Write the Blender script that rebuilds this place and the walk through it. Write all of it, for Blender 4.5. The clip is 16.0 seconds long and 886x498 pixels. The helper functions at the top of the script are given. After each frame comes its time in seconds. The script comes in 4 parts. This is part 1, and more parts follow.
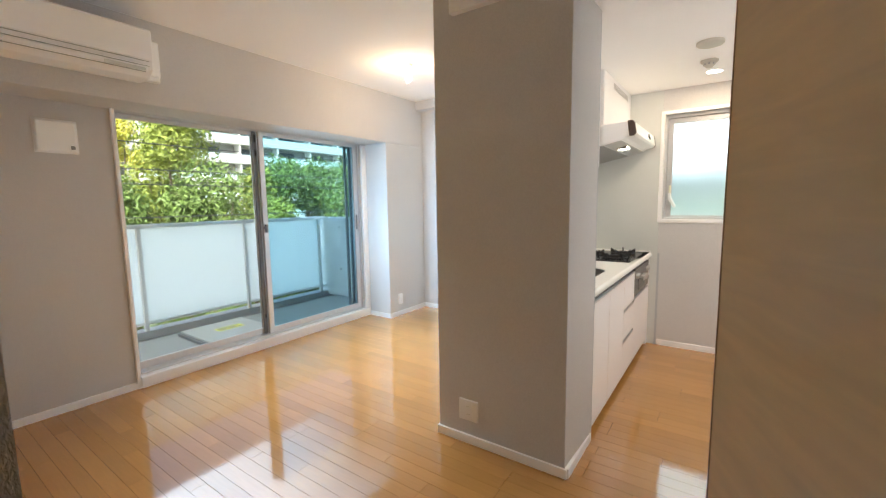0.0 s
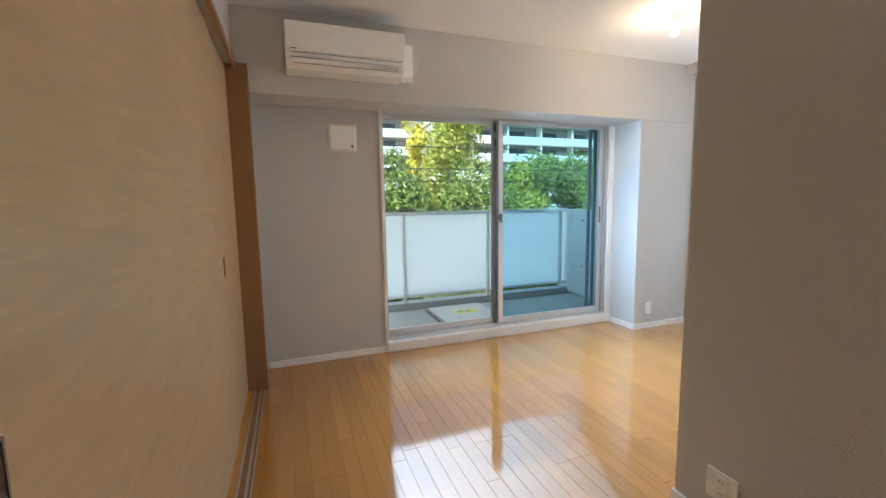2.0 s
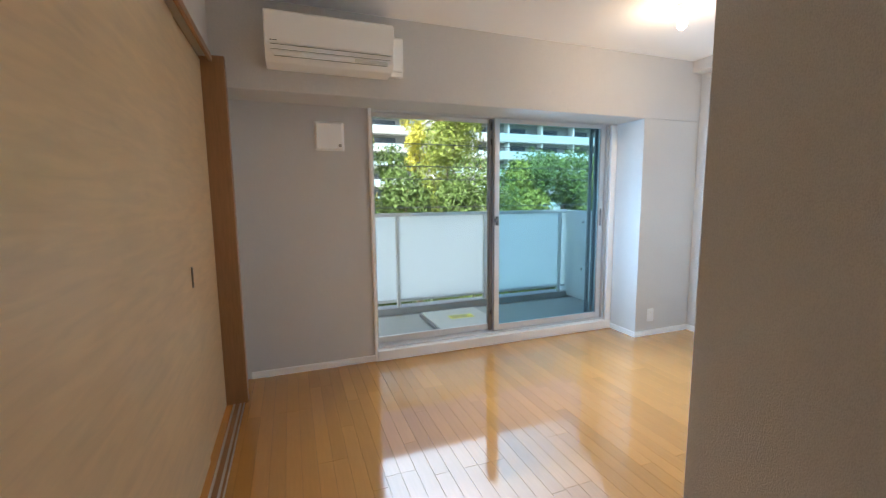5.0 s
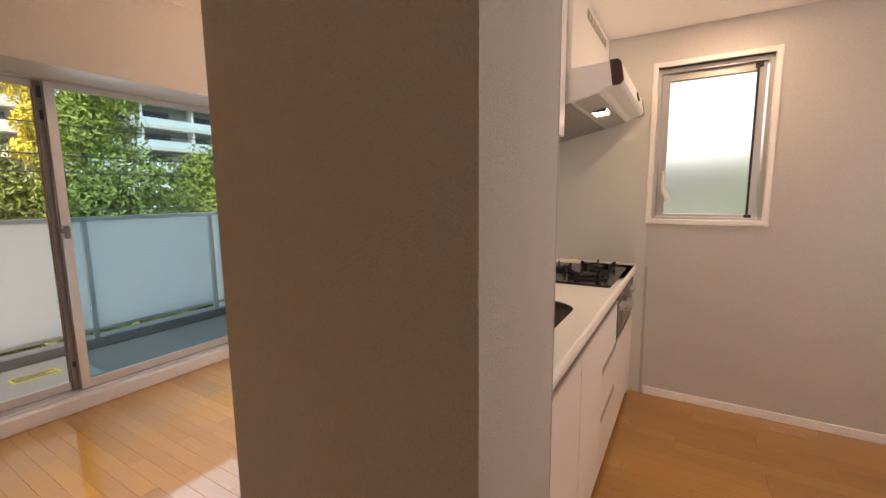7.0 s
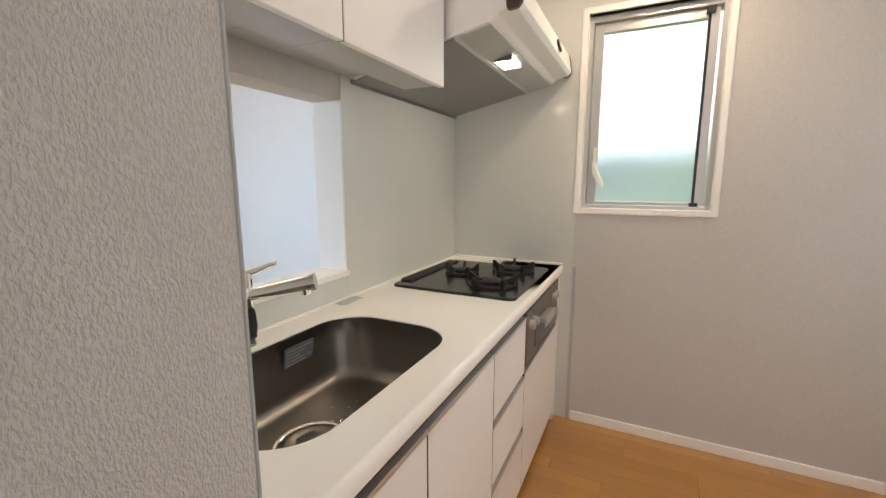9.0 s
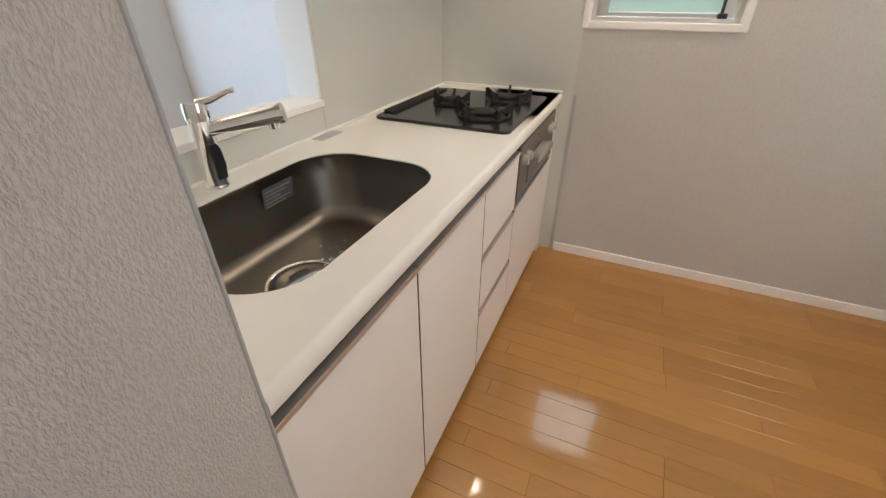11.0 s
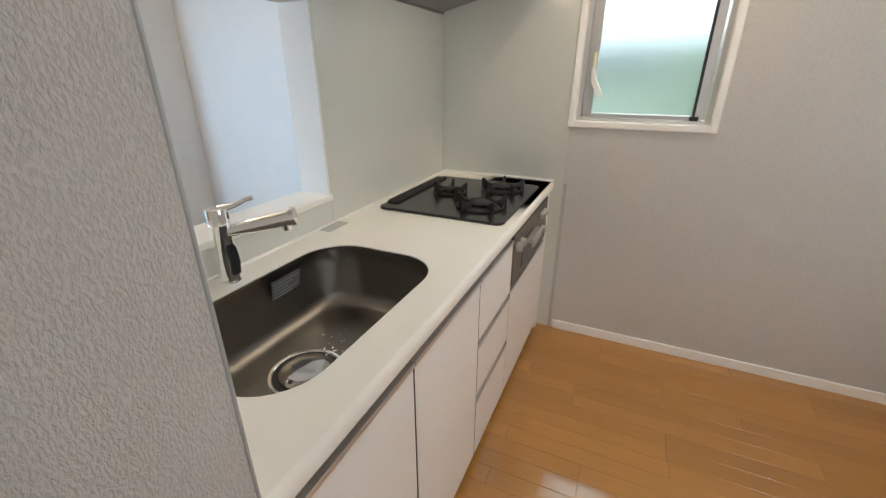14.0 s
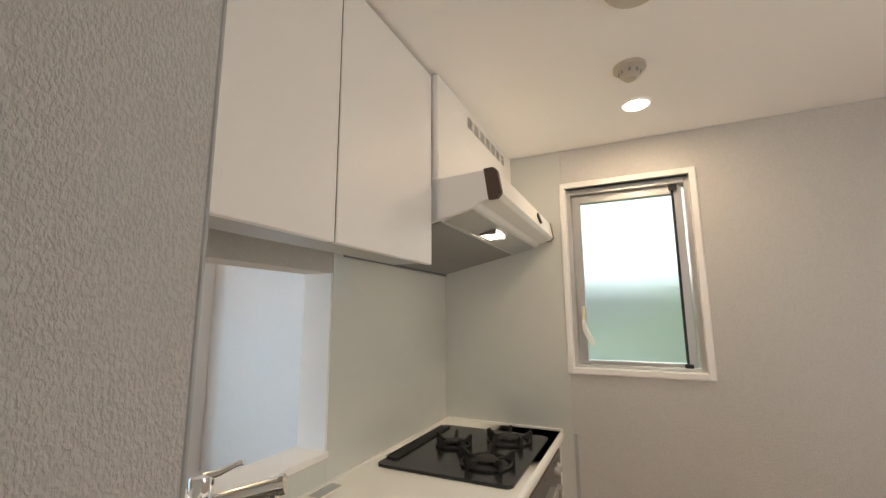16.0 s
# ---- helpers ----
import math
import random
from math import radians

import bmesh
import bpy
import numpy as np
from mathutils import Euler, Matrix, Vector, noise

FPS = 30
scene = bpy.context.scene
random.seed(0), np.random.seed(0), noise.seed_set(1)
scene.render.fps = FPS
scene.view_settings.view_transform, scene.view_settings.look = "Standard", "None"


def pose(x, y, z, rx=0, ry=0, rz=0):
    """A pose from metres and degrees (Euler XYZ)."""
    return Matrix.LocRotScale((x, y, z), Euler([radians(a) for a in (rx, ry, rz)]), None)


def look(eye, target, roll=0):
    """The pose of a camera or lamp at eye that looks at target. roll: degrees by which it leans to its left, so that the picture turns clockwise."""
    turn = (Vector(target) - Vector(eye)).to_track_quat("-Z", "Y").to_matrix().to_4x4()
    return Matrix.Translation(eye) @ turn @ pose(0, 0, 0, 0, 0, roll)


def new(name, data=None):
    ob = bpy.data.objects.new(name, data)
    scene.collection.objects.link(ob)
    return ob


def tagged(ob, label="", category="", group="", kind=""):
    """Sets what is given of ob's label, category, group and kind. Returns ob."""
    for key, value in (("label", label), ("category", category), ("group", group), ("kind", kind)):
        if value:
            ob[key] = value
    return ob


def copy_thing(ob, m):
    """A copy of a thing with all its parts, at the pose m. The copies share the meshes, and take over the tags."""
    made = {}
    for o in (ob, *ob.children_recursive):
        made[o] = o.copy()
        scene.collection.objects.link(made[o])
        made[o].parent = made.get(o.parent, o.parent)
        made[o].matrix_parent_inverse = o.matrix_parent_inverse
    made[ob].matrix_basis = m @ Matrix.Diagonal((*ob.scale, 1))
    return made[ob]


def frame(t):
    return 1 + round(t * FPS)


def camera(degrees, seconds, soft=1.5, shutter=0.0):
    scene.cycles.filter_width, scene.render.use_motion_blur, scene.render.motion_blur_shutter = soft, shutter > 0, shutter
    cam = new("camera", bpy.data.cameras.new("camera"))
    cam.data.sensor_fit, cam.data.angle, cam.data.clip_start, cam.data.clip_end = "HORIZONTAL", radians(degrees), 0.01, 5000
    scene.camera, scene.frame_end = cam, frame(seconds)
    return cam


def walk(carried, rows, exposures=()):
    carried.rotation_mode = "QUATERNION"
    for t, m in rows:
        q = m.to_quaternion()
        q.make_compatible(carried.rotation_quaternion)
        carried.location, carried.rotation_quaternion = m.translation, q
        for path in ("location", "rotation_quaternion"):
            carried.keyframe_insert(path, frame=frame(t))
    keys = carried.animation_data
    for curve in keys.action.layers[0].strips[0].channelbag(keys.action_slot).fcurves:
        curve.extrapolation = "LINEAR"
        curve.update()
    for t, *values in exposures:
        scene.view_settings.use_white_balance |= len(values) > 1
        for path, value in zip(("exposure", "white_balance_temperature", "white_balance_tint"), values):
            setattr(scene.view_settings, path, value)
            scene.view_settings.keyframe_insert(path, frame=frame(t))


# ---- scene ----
cam = camera(94.2, 16.0)
PATH = [
    (0, (-0.443, 3.166, 1.354), (-1.582, 4.794, 1.127), -0.9),
    (0.5, (-0.474, 3.282, 1.331), (-1.87, 4.696, 1.105), -0.9),
    (1, (-0.559, 3.407, 1.339), (-2.168, 4.572, 1.109), -0.9),
    (1.5, (-0.621, 3.495, 1.307), (-2.391, 4.399, 1.081), -1.0),
    (2, (-0.59, 3.546, 1.296), (-2.455, 4.233, 1.066), -0.9),
    (2.5, (-0.568, 3.561, 1.294), (-2.489, 4.07, 1.067), -0.8),
    (3, (-0.563, 3.571, 1.285), (-2.51, 3.964, 1.058), -0.8),
    (3.2, (-0.57, 3.575, 1.279), (-2.523, 3.942, 1.052), -0.8),
    (5.3, (-0.769, 3.715, 1.339), (-2.563, 4.565, 1.095), -0.5),
    (5.5, (-0.785, 3.785, 1.338), (-2.512, 4.764, 1.096), -0.5),
    (6, (-0.721, 4.018, 1.331), (-2.238, 5.299, 1.091), -0.5),
    (6.5, (-0.766, 4.198, 1.328), (-2.006, 5.749, 1.086), -0.4),
    (7, (-0.748, 4.421, 1.334), (-1.767, 6.122, 1.074), -0.6),
    (7.5, (-0.655, 4.674, 1.329), (-1.558, 6.437, 1.079), -0.6),
    (8, (-0.628, 4.882, 1.297), (-1.516, 6.655, 1.049), -0.6),
    (8.2, (-0.632, 4.955, 1.304), (-1.52, 6.728, 1.055), -0.5),
    (10.3, (-0.703, 5.234, 1.28), (-1.474, 6.926, 0.545), -0.1),
    (10.5, (-0.7, 5.227, 1.28), (-1.457, 6.881, 0.448), -0.2),
    (11, (-0.702, 5.227, 1.27), (-1.399, 6.777, 0.215), 0.0),
    (11.5, (-0.698, 5.23, 1.267), (-1.34, 6.658, 0.023), -0.0),
    (12, (-0.699, 5.229, 1.264), (-1.306, 6.59, -0.071), 0.1),
    (12.5, (-0.695, 5.224, 1.274), (-1.299, 6.588, -0.059), 0.3),
    (13, (-0.686, 5.225, 1.286), (-1.338, 6.676, 0.073), -0.0),
    (13.5, (-0.685, 5.216, 1.325), (-1.393, 6.783, 0.302), 0.0),
    (14, (-0.675, 5.207, 1.369), (-1.443, 6.883, 0.593), -0.0),
    (14.5, (-0.672, 5.2, 1.399), (-1.482, 6.961, 0.905), 0.0),
    (15, (-0.671, 5.191, 1.414), (-1.504, 6.998, 1.207), -0.0),
    (15.5, (-0.661, 5.181, 1.427), (-1.506, 6.992, 1.504), -0.2),
    (16, (-0.651, 5.173, 1.432), (-1.49, 6.961, 1.746), -0.3),
]
walk(cam, [(t, look(eye, target, roll)) for t, eye, target, roll in PATH], [(0, 1.4, 6000, 10), (0.6, 1.15, 6100, 13), (1.5, 1.2, 5700, 8), (3.2, 1.15, 5700, 9), (5.5, 1.15, 5600, 10), (6, 0.95, 6300, 18), (6.5, 0.85, 6300, 22), (7, 0.7, 7700, 29), (7.6, 0.9, 9900, 38), (8.2, 1.0, 7000, 16), (10.5, 1.0, 6000, 11), (11, 1.0, 6200, 12), (12.3, 1.05, 5300, 6), (13, 1.05, 5300, 6), (14.5, 0.8, 6300, 10), (16, 0.65, 6500, 11)])

# ---- world, sun, lamps ----
world = bpy.data.worlds.new("sky")
scene.world = world
world.use_nodes = True
wn = world.node_tree
sky = wn.nodes.new("ShaderNodeTexSky")
sky.sky_type, sky.sun_disc = "NISHITA", False
sky.sun_elevation, sky.sun_rotation = radians(44), radians(160)
sky.air_density, sky.dust_density = 1.0, 6.0
wn.links.new(sky.outputs[0], wn.nodes["Background"].inputs[0])
wn.nodes["Background"].inputs[1].default_value = 0.15
sun = new("sun", bpy.data.lights.new("sun", "SUN"))
sun.data.energy, sun.data.angle, sun.data.color = 4.0, radians(0.5), (1.0, 0.94, 0.84)
sun.matrix_world = look((10.5, -28, 29), (0, 0, 0))


def lamp(name, kind, at, watts, colour, size=0.05, target=None):
    d = bpy.data.lights.new(name, kind)
    d.energy, d.color = watts, colour
    if kind == "AREA":
        d.shape, d.size = "DISK", size
    else:
        d.shadow_soft_size = size
    ob = new(name, d)
    ob.matrix_world = look(at, target) if target else pose(*at)
    return ob


lamp("bulb_light", "POINT", (-2.87, 6.14, 2.41), 2.8, (1.0, 0.62, 0.33), 0.035)
lamp("downlight_light", "AREA", (-0.60, 6.98, 2.288), 1.8, (1.0, 0.73, 0.47), 0.09, (-0.60, 6.98, 0))
lamp("hood_light", "AREA", (-1.17, 6.80, 1.752), 0.28, (1.0, 0.84, 0.62), 0.07, (-1.2, 6.80, 0))

# the sky's light in the balcony window's opening
day = bpy.data.lights.new("window_daylight", "AREA")
day.shape, day.size, day.size_y, day.spread = "RECTANGLE", 2.2, 1.1, radians(76)
day.energy, day.color = 6.0, (0.86, 0.93, 1.0)
new("window_daylight", day).matrix_world = look((-3.98, 5.45, 1.52), (-3.3372, 5.45, 0.754))

day2 = bpy.data.lights.new("window_daylight", "AREA")
day2.shape, day2.size, day2.size_y, day2.spread = "RECTANGLE", 0.5, 1.5, radians(95)
day2.energy, day2.color = 7.0, (0.52, 0.77, 1.0)
new("window_daylight", day2).matrix_world = look((-3.80, 5.1, 1.15), (-3.30, 6.0, 1.1))
# added warm fill lamp, turned to brighten the kitchen's north wall
side = bpy.data.lights.new("north_wall_fill", "AREA")
side.shape, side.size, side.size_y = "RECTANGLE", 0.3, 0.95
side.energy, side.color = 3.4, (1.0, 0.95, 0.90)
new("north_wall_fill", side).matrix_world = look((0.51, 5.4, 1.45), (0.05, 7.3, 1.25))


# ---- materials ----
def mat(name, base, rough=0.5, metal=0.0, grain=0.0, scale=40.0, stretch=(1, 1, 1), bump=0.0, bump_scale=200.0,
        var=0.0, spec=0.5, coat=0.0, islands=False, rand=0.0, rough_var=0.0, bump_stretch=(1, 1, 1), bump_depth=0.004):
    """A surface with grain and blotches in its colour, an uneven gloss and a fine relief."""
    m = bpy.data.materials.new(name)
    m.use_nodes = True
    nt = m.node_tree
    n, l = nt.nodes, nt.links
    b = n["Principled BSDF"]
    b.inputs["Roughness"].default_value, b.inputs["Metallic"].default_value = rough, metal
    b.inputs["Specular IOR Level"].default_value, b.inputs["Coat Weight"].default_value = spec, coat
    b.inputs["Coat Roughness"].default_value = 0.06
    tc = n.new("ShaderNodeTexCoord")
    mp = n.new("ShaderNodeMapping")
    mp.inputs["Scale"].default_value = stretch
    info = n.new("ShaderNodeObjectInfo")
    if rand:
        shift = n.new("ShaderNodeVectorMath")
        shift.operation = "SCALE"
        comb = n.new("ShaderNodeCombineXYZ")
        for i in range(3):
            l.new(info.outputs["Random"], comb.inputs[i])
        l.new(comb.outputs[0], shift.inputs[0])
        shift.inputs["Scale"].default_value = 37.0
        l.new(shift.outputs[0], mp.inputs["Location"])
    l.new(tc.outputs["Object"], mp.inputs[0])
    hue = n.new("ShaderNodeHueSaturation")
    hue.inputs["Color"].default_value = (*base, 1)
    val = n.new("ShaderNodeMath")
    val.operation = "ADD"
    val.inputs[0].default_value = 1.0
    last = val
    if grain or var:
        a = n.new("ShaderNodeTexNoise")
        a.inputs["Scale"].default_value, a.inputs["Detail"].default_value = scale, 5
        a.inputs["Distortion"].default_value = 0.6
        l.new(mp.outputs[0], a.inputs["Vector"])
        c = n.new("ShaderNodeTexNoise")
        c.inputs["Scale"].default_value, c.inputs["Detail"].default_value = 1.7, 3
        l.new(tc.outputs["Object"], c.inputs["Vector"])
        for tex, amount in ((a, grain), (c, var)):
            r = n.new("ShaderNodeMapRange")
            r.inputs["From Min"].default_value, r.inputs["From Max"].default_value = 0.3, 0.7
            r.inputs["To Min"].default_value, r.inputs["To Max"].default_value = -amount, amount
            l.new(tex.outputs["Fac"], r.inputs["Value"])
            s = n.new("ShaderNodeMath")
            s.operation = "ADD"
            l.new(last.outputs[0], s.inputs[0])
            l.new(r.outputs[0], s.inputs[1])
            last = s
        if rough_var:
            r = n.new("ShaderNodeMapRange")
            r.inputs["To Min"].default_value, r.inputs["To Max"].default_value = rough - rough_var, rough + rough_var
            l.new(c.outputs["Fac"], r.inputs["Value"])
            l.new(r.outputs[0], b.inputs["Roughness"])
    if rand or islands:
        src = info.outputs["Random"]
        if islands:
            src = n.new("ShaderNodeNewGeometry").outputs["Random Per Island"]
        r = n.new("ShaderNodeMapRange")
        amount = rand or 0.3
        r.inputs["To Min"].default_value, r.inputs["To Max"].default_value = -amount, amount
        l.new(src, r.inputs["Value"])
        s = n.new("ShaderNodeMath")
        s.operation = "ADD"
        l.new(last.outputs[0], s.inputs[0])
        l.new(r.outputs[0], s.inputs[1])
        last = s
    l.new(last.outputs[0], hue.inputs["Value"])
    l.new(hue.outputs[0], b.inputs["Base Color"])
    if bump:
        t = n.new("ShaderNodeTexNoise")
        t.inputs["Scale"].default_value, t.inputs["Detail"].default_value = bump_scale, 3
        m2 = n.new("ShaderNodeMapping")
        m2.inputs["Scale"].default_value = bump_stretch
        l.new(tc.outputs["Object"], m2.inputs[0])
        l.new(m2.outputs[0], t.inputs["Vector"])
        bp = n.new("ShaderNodeBump")
        bp.inputs["Strength"].default_value, bp.inputs["Distance"].default_value = bump, bump_depth
        l.new(t.outputs["Fac"], bp.inputs["Height"])
        l.new(bp.outputs[0], b.inputs["Normal"])
    return m




def wallpaper(name, base):
    """Vinyl wallpaper: short upright ridges pressed into a matt white sheet."""
    m = bpy.data.materials.new(name)
    m.use_nodes = True
    n, l = m.node_tree.nodes, m.node_tree.links
    b = n["Principled BSDF"]
    b.inputs["Roughness"].default_value, b.inputs["Specular IOR Level"].default_value = 0.7, 0.3
    tc, mp = n.new("ShaderNodeTexCoord"), n.new("ShaderNodeMapping")
    mp.inputs["Scale"].default_value = (1, 1, 0.5)
    l.new(tc.outputs["Object"], mp.inputs[0])
    ridge, fine, blotch = (n.new("ShaderNodeTexNoise") for i in range(3))
    for tex, sc, det, dist in ((ridge, 360, 2, 0.3), (fine, 1100, 2, 0), (blotch, 1.6, 3, 0)):
        tex.inputs["Scale"].default_value, tex.inputs["Detail"].default_value, tex.inputs["Distortion"].default_value = sc, det, dist
    l.new(mp.outputs[0], ridge.inputs["Vector"])
    l.new(tc.outputs["Object"], fine.inputs["Vector"])
    l.new(tc.outputs["Object"], blotch.inputs["Vector"])
    sharp = n.new("ShaderNodeMapRange")
    sharp.interpolation_type = "SMOOTHSTEP"
    sharp.inputs["From Min"].default_value, sharp.inputs["From Max"].default_value = 0.32, 0.66
    l.new(ridge.outputs["Fac"], sharp.inputs["Value"])
    mix = n.new("ShaderNodeMath")
    mix.operation = "MULTIPLY_ADD"
    mix.inputs[1].default_value = 0.12
    l.new(fine.outputs["Fac"], mix.inputs[0])
    l.new(sharp.outputs[0], mix.inputs[2])
    bp = n.new("ShaderNodeBump")
    bp.inputs["Strength"].default_value, bp.inputs["Distance"].default_value = 1.0, 0.0009
    l.new(mix.outputs[0], bp.inputs["Height"])
    l.new(bp.outputs[0], b.inputs["Normal"])
    tone, hue = n.new("ShaderNodeMapRange"), n.new("ShaderNodeHueSaturation")
    tone.inputs["To Min"].default_value, tone.inputs["To Max"].default_value = 0.94, 1.04
    l.new(blotch.outputs["Fac"], tone.inputs["Value"])
    # relief shading put into the colour: pits darker, ridges lighter
    pit_shade = n.new("ShaderNodeMapRange")
    pit_shade.inputs["To Min"].default_value, pit_shade.inputs["To Max"].default_value = 0.93, 1.02
    l.new(sharp.outputs[0], pit_shade.inputs["Value"])
    both = n.new("ShaderNodeMath")
    both.operation = "MULTIPLY"
    l.new(tone.outputs[0], both.inputs[0])
    l.new(pit_shade.outputs[0], both.inputs[1])
    hue.inputs["Color"].default_value = (*base, 1)
    l.new(both.outputs[0], hue.inputs["Value"])
    l.new(hue.outputs[0], b.inputs["Base Color"])
    return m


WALLPAPER = wallpaper("wallpaper", (0.84, 0.82, 0.79))
CEILPAPER = mat("ceiling_paper", (0.82, 0.81, 0.79), 0.8, var=0.015, grain=0.01, scale=90, bump=0.3, bump_scale=260, spec=0.25)
TRIM = mat("white_trim", (0.82, 0.81, 0.79), 0.38, var=0.02, grain=0.01, bump=0.03, bump_scale=60)
FLOORWOOD = mat("maple_boards", (0.41, 0.205, 0.052), 0.10, grain=0.06, scale=7, stretch=(1.2, 14, 14), var=0.06, rand=0.14, coat=0.8, rough_var=0.03,
                bump=0.018, bump_scale=9, bump_stretch=(1, 6, 6))
SUBFLOOR = mat("dark_joint", (0.17, 0.095, 0.04), 0.7, grain=0.1)
DOORWOOD = mat("figured_maple", (0.53, 0.39, 0.225), 0.34, grain=0.10, scale=4, stretch=(1.1, 1.1, 8), var=0.10, bump=0.03, bump_scale=60, bump_stretch=(1, 1, 8))
FRAMEWOOD = mat("stained_frame_wood", (0.25, 0.135, 0.06), 0.36, grain=0.16, scale=9, stretch=(9, 9, 0.8), var=0.06, bump=0.04, bump_scale=90, bump_stretch=(6, 6, 0.6))
ALU = mat("anodised_aluminium", (0.52, 0.52, 0.52), 0.36, 0.75, grain=0.04, scale=60, stretch=(8, 8, 1), var=0.03)
DARKALU = mat("dark_aluminium", (0.16, 0.16, 0.165), 0.4, 0.6, grain=0.05)
WHITEPLASTIC = mat("white_plastic", (0.80, 0.80, 0.77), 0.35, var=0.015, grain=0.01, bump=0.02)
CREAMPLASTIC = mat("cream_plastic", (0.74, 0.68, 0.52), 0.4, var=0.02, grain=0.01)
MELAMINE = mat("white_melamine", (0.80, 0.785, 0.765), 0.42, var=0.015, grain=0.012, scale=30, bump=0.02, bump_scale=120)
PANEL = mat("glossy_wall_panel", (0.55, 0.56, 0.53), 0.16, var=0.02, grain=0.01, scale=20)
COUNTER = mat("acrylic_worktop", (0.83, 0.81, 0.76), 0.24, var=0.015, grain=0.012, scale=160)
STEEL = mat("brushed_steel", (0.19, 0.178, 0.16), 0.35, 1.0, grain=0.06, scale=20, stretch=(1, 30, 30), var=0.06, bump=0.03, bump_scale=60, bump_stretch=(1, 20, 20))
# carcass board; its near-black also paints shade in seams and the recess
CARCASS_SHADE = mat("carcass_board_and_seam_shade", (0.035, 0.035, 0.035), 0.6, var=0.05, grain=0.03)
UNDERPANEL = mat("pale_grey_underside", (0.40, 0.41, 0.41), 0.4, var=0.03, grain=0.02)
GREYSTEEL = mat("grey_painted_steel", (0.42, 0.42, 0.41), 0.35, 0.5, var=0.03, grain=0.02)
FILTERGREY = mat("grey_filter_panel", (0.24, 0.24, 0.235), 0.38, 0.4, var=0.04, grain=0.03)
CHROME = mat("chrome", (0.78, 0.78, 0.79), 0.07, 1.0, var=0.02, grain=0.01)
# chrome with a dark reflection put into its base colour
CHROME_DARKREFL = mat("chrome_with_dark_reflection", (0.36, 0.35, 0.33), 0.10, 1.0, var=0.06, grain=0.03)
BLACKGLASS = mat("black_enamel_top", (0.022, 0.022, 0.024), 0.2, var=0.08, grain=0.08, scale=300, spec=0.6)
IRON = mat("cast_iron", (0.02, 0.019, 0.019), 0.6, grain=0.2, scale=120, bump=0.3, bump_scale=300)
BLACKPLASTIC = mat("black_plastic", (0.025, 0.027, 0.03), 0.3, var=0.05, grain=0.03)
BROWNPLASTIC = mat("brown_plastic", (0.07, 0.045, 0.035), 0.4, var=0.05, grain=0.03)
AGEDPLASTIC = mat("aged_beige_plastic", (0.46, 0.43, 0.37), 0.45, var=0.04, grain=0.03)
RUBBER = mat("grey_seal", (0.24, 0.24, 0.24), 0.6, var=0.05, grain=0.05)
CONCRETE = mat("painted_concrete", (0.46, 0.47, 0.47), 0.8, grain=0.07, scale=12, var=0.07, bump=0.3, bump_scale=80)
DECK = mat("grey_balcony_sheet", (0.27, 0.28, 0.28), 0.7, grain=0.06, scale=120, var=0.06, bump=0.3, bump_scale=300)
DARKDECK = mat("dark_gutter", (0.10, 0.105, 0.11), 0.6, grain=0.1, var=0.1)
YELLOW = mat("yellow_label", (0.75, 0.72, 0.08), 0.5, var=0.05, grain=0.03)
LABELGREY = mat("grey_label", (0.11, 0.115, 0.125), 0.5, var=0.08, grain=0.05)
BARK = mat("bark", (0.10, 0.075, 0.05), 0.9, grain=0.3, scale=8, bump=0.8, bump_scale=25)
LEAF = mat("green_leaves", (0.085, 0.125, 0.028), 0.5, islands=True, rand=0.45, var=0.2, spec=0.3)
LEAFLIGHT = mat("fresh_green_leaves", (0.17, 0.20, 0.035), 0.5, islands=True, rand=0.4, var=0.2, spec=0.3)
LEAFYELLOW = mat("yellow_leaves", (0.36, 0.33, 0.045), 0.5, islands=True, rand=0.35, var=0.2, spec=0.3)
GROUND = mat("grass_ground", (0.07, 0.09, 0.035), 0.9, grain=0.3, scale=3, var=0.25, bump=0.5, bump_scale=20)
BOUNCEPAVING = mat("pale_bounce_paving", (0.46, 0.45, 0.43), 0.85, grain=0.1, scale=6, var=0.1, bump=0.3, bump_scale=60)
FACADE = mat("facade_tile", (0.50, 0.49, 0.47), 0.7, grain=0.05, scale=3, var=0.05)
FACADEDARK = mat("dark_facade_tile", (0.20, 0.195, 0.19), 0.7, grain=0.08, scale=3, var=0.05)
BALUST = mat("pale_glass_balustrade", (0.50, 0.60, 0.62), 0.3, grain=0.03, scale=3, var=0.05)
FARGLASS = mat("far_window_glass", (0.05, 0.06, 0.07), 0.1, var=0.1, grain=0.05)
CABLE = mat("black_cable", (0.02, 0.02, 0.02), 0.6, var=0.05, grain=0.03)


def glow(name, colour, strength):
    m = bpy.data.materials.new(name)
    m.use_nodes = True
    b = m.node_tree.nodes["Principled BSDF"]
    b.inputs["Base Color"].default_value = (0.8, 0.8, 0.8, 1)
    b.inputs["Emission Color"].default_value, b.inputs["Emission Strength"].default_value = (*colour, 1), strength
    return m


BULBGLOW = glow("lit_bulb", (1.0, 0.80, 0.50), 9)
LAMPGLOW = glow("lit_diffuser", (1.0, 0.88, 0.66), 7)


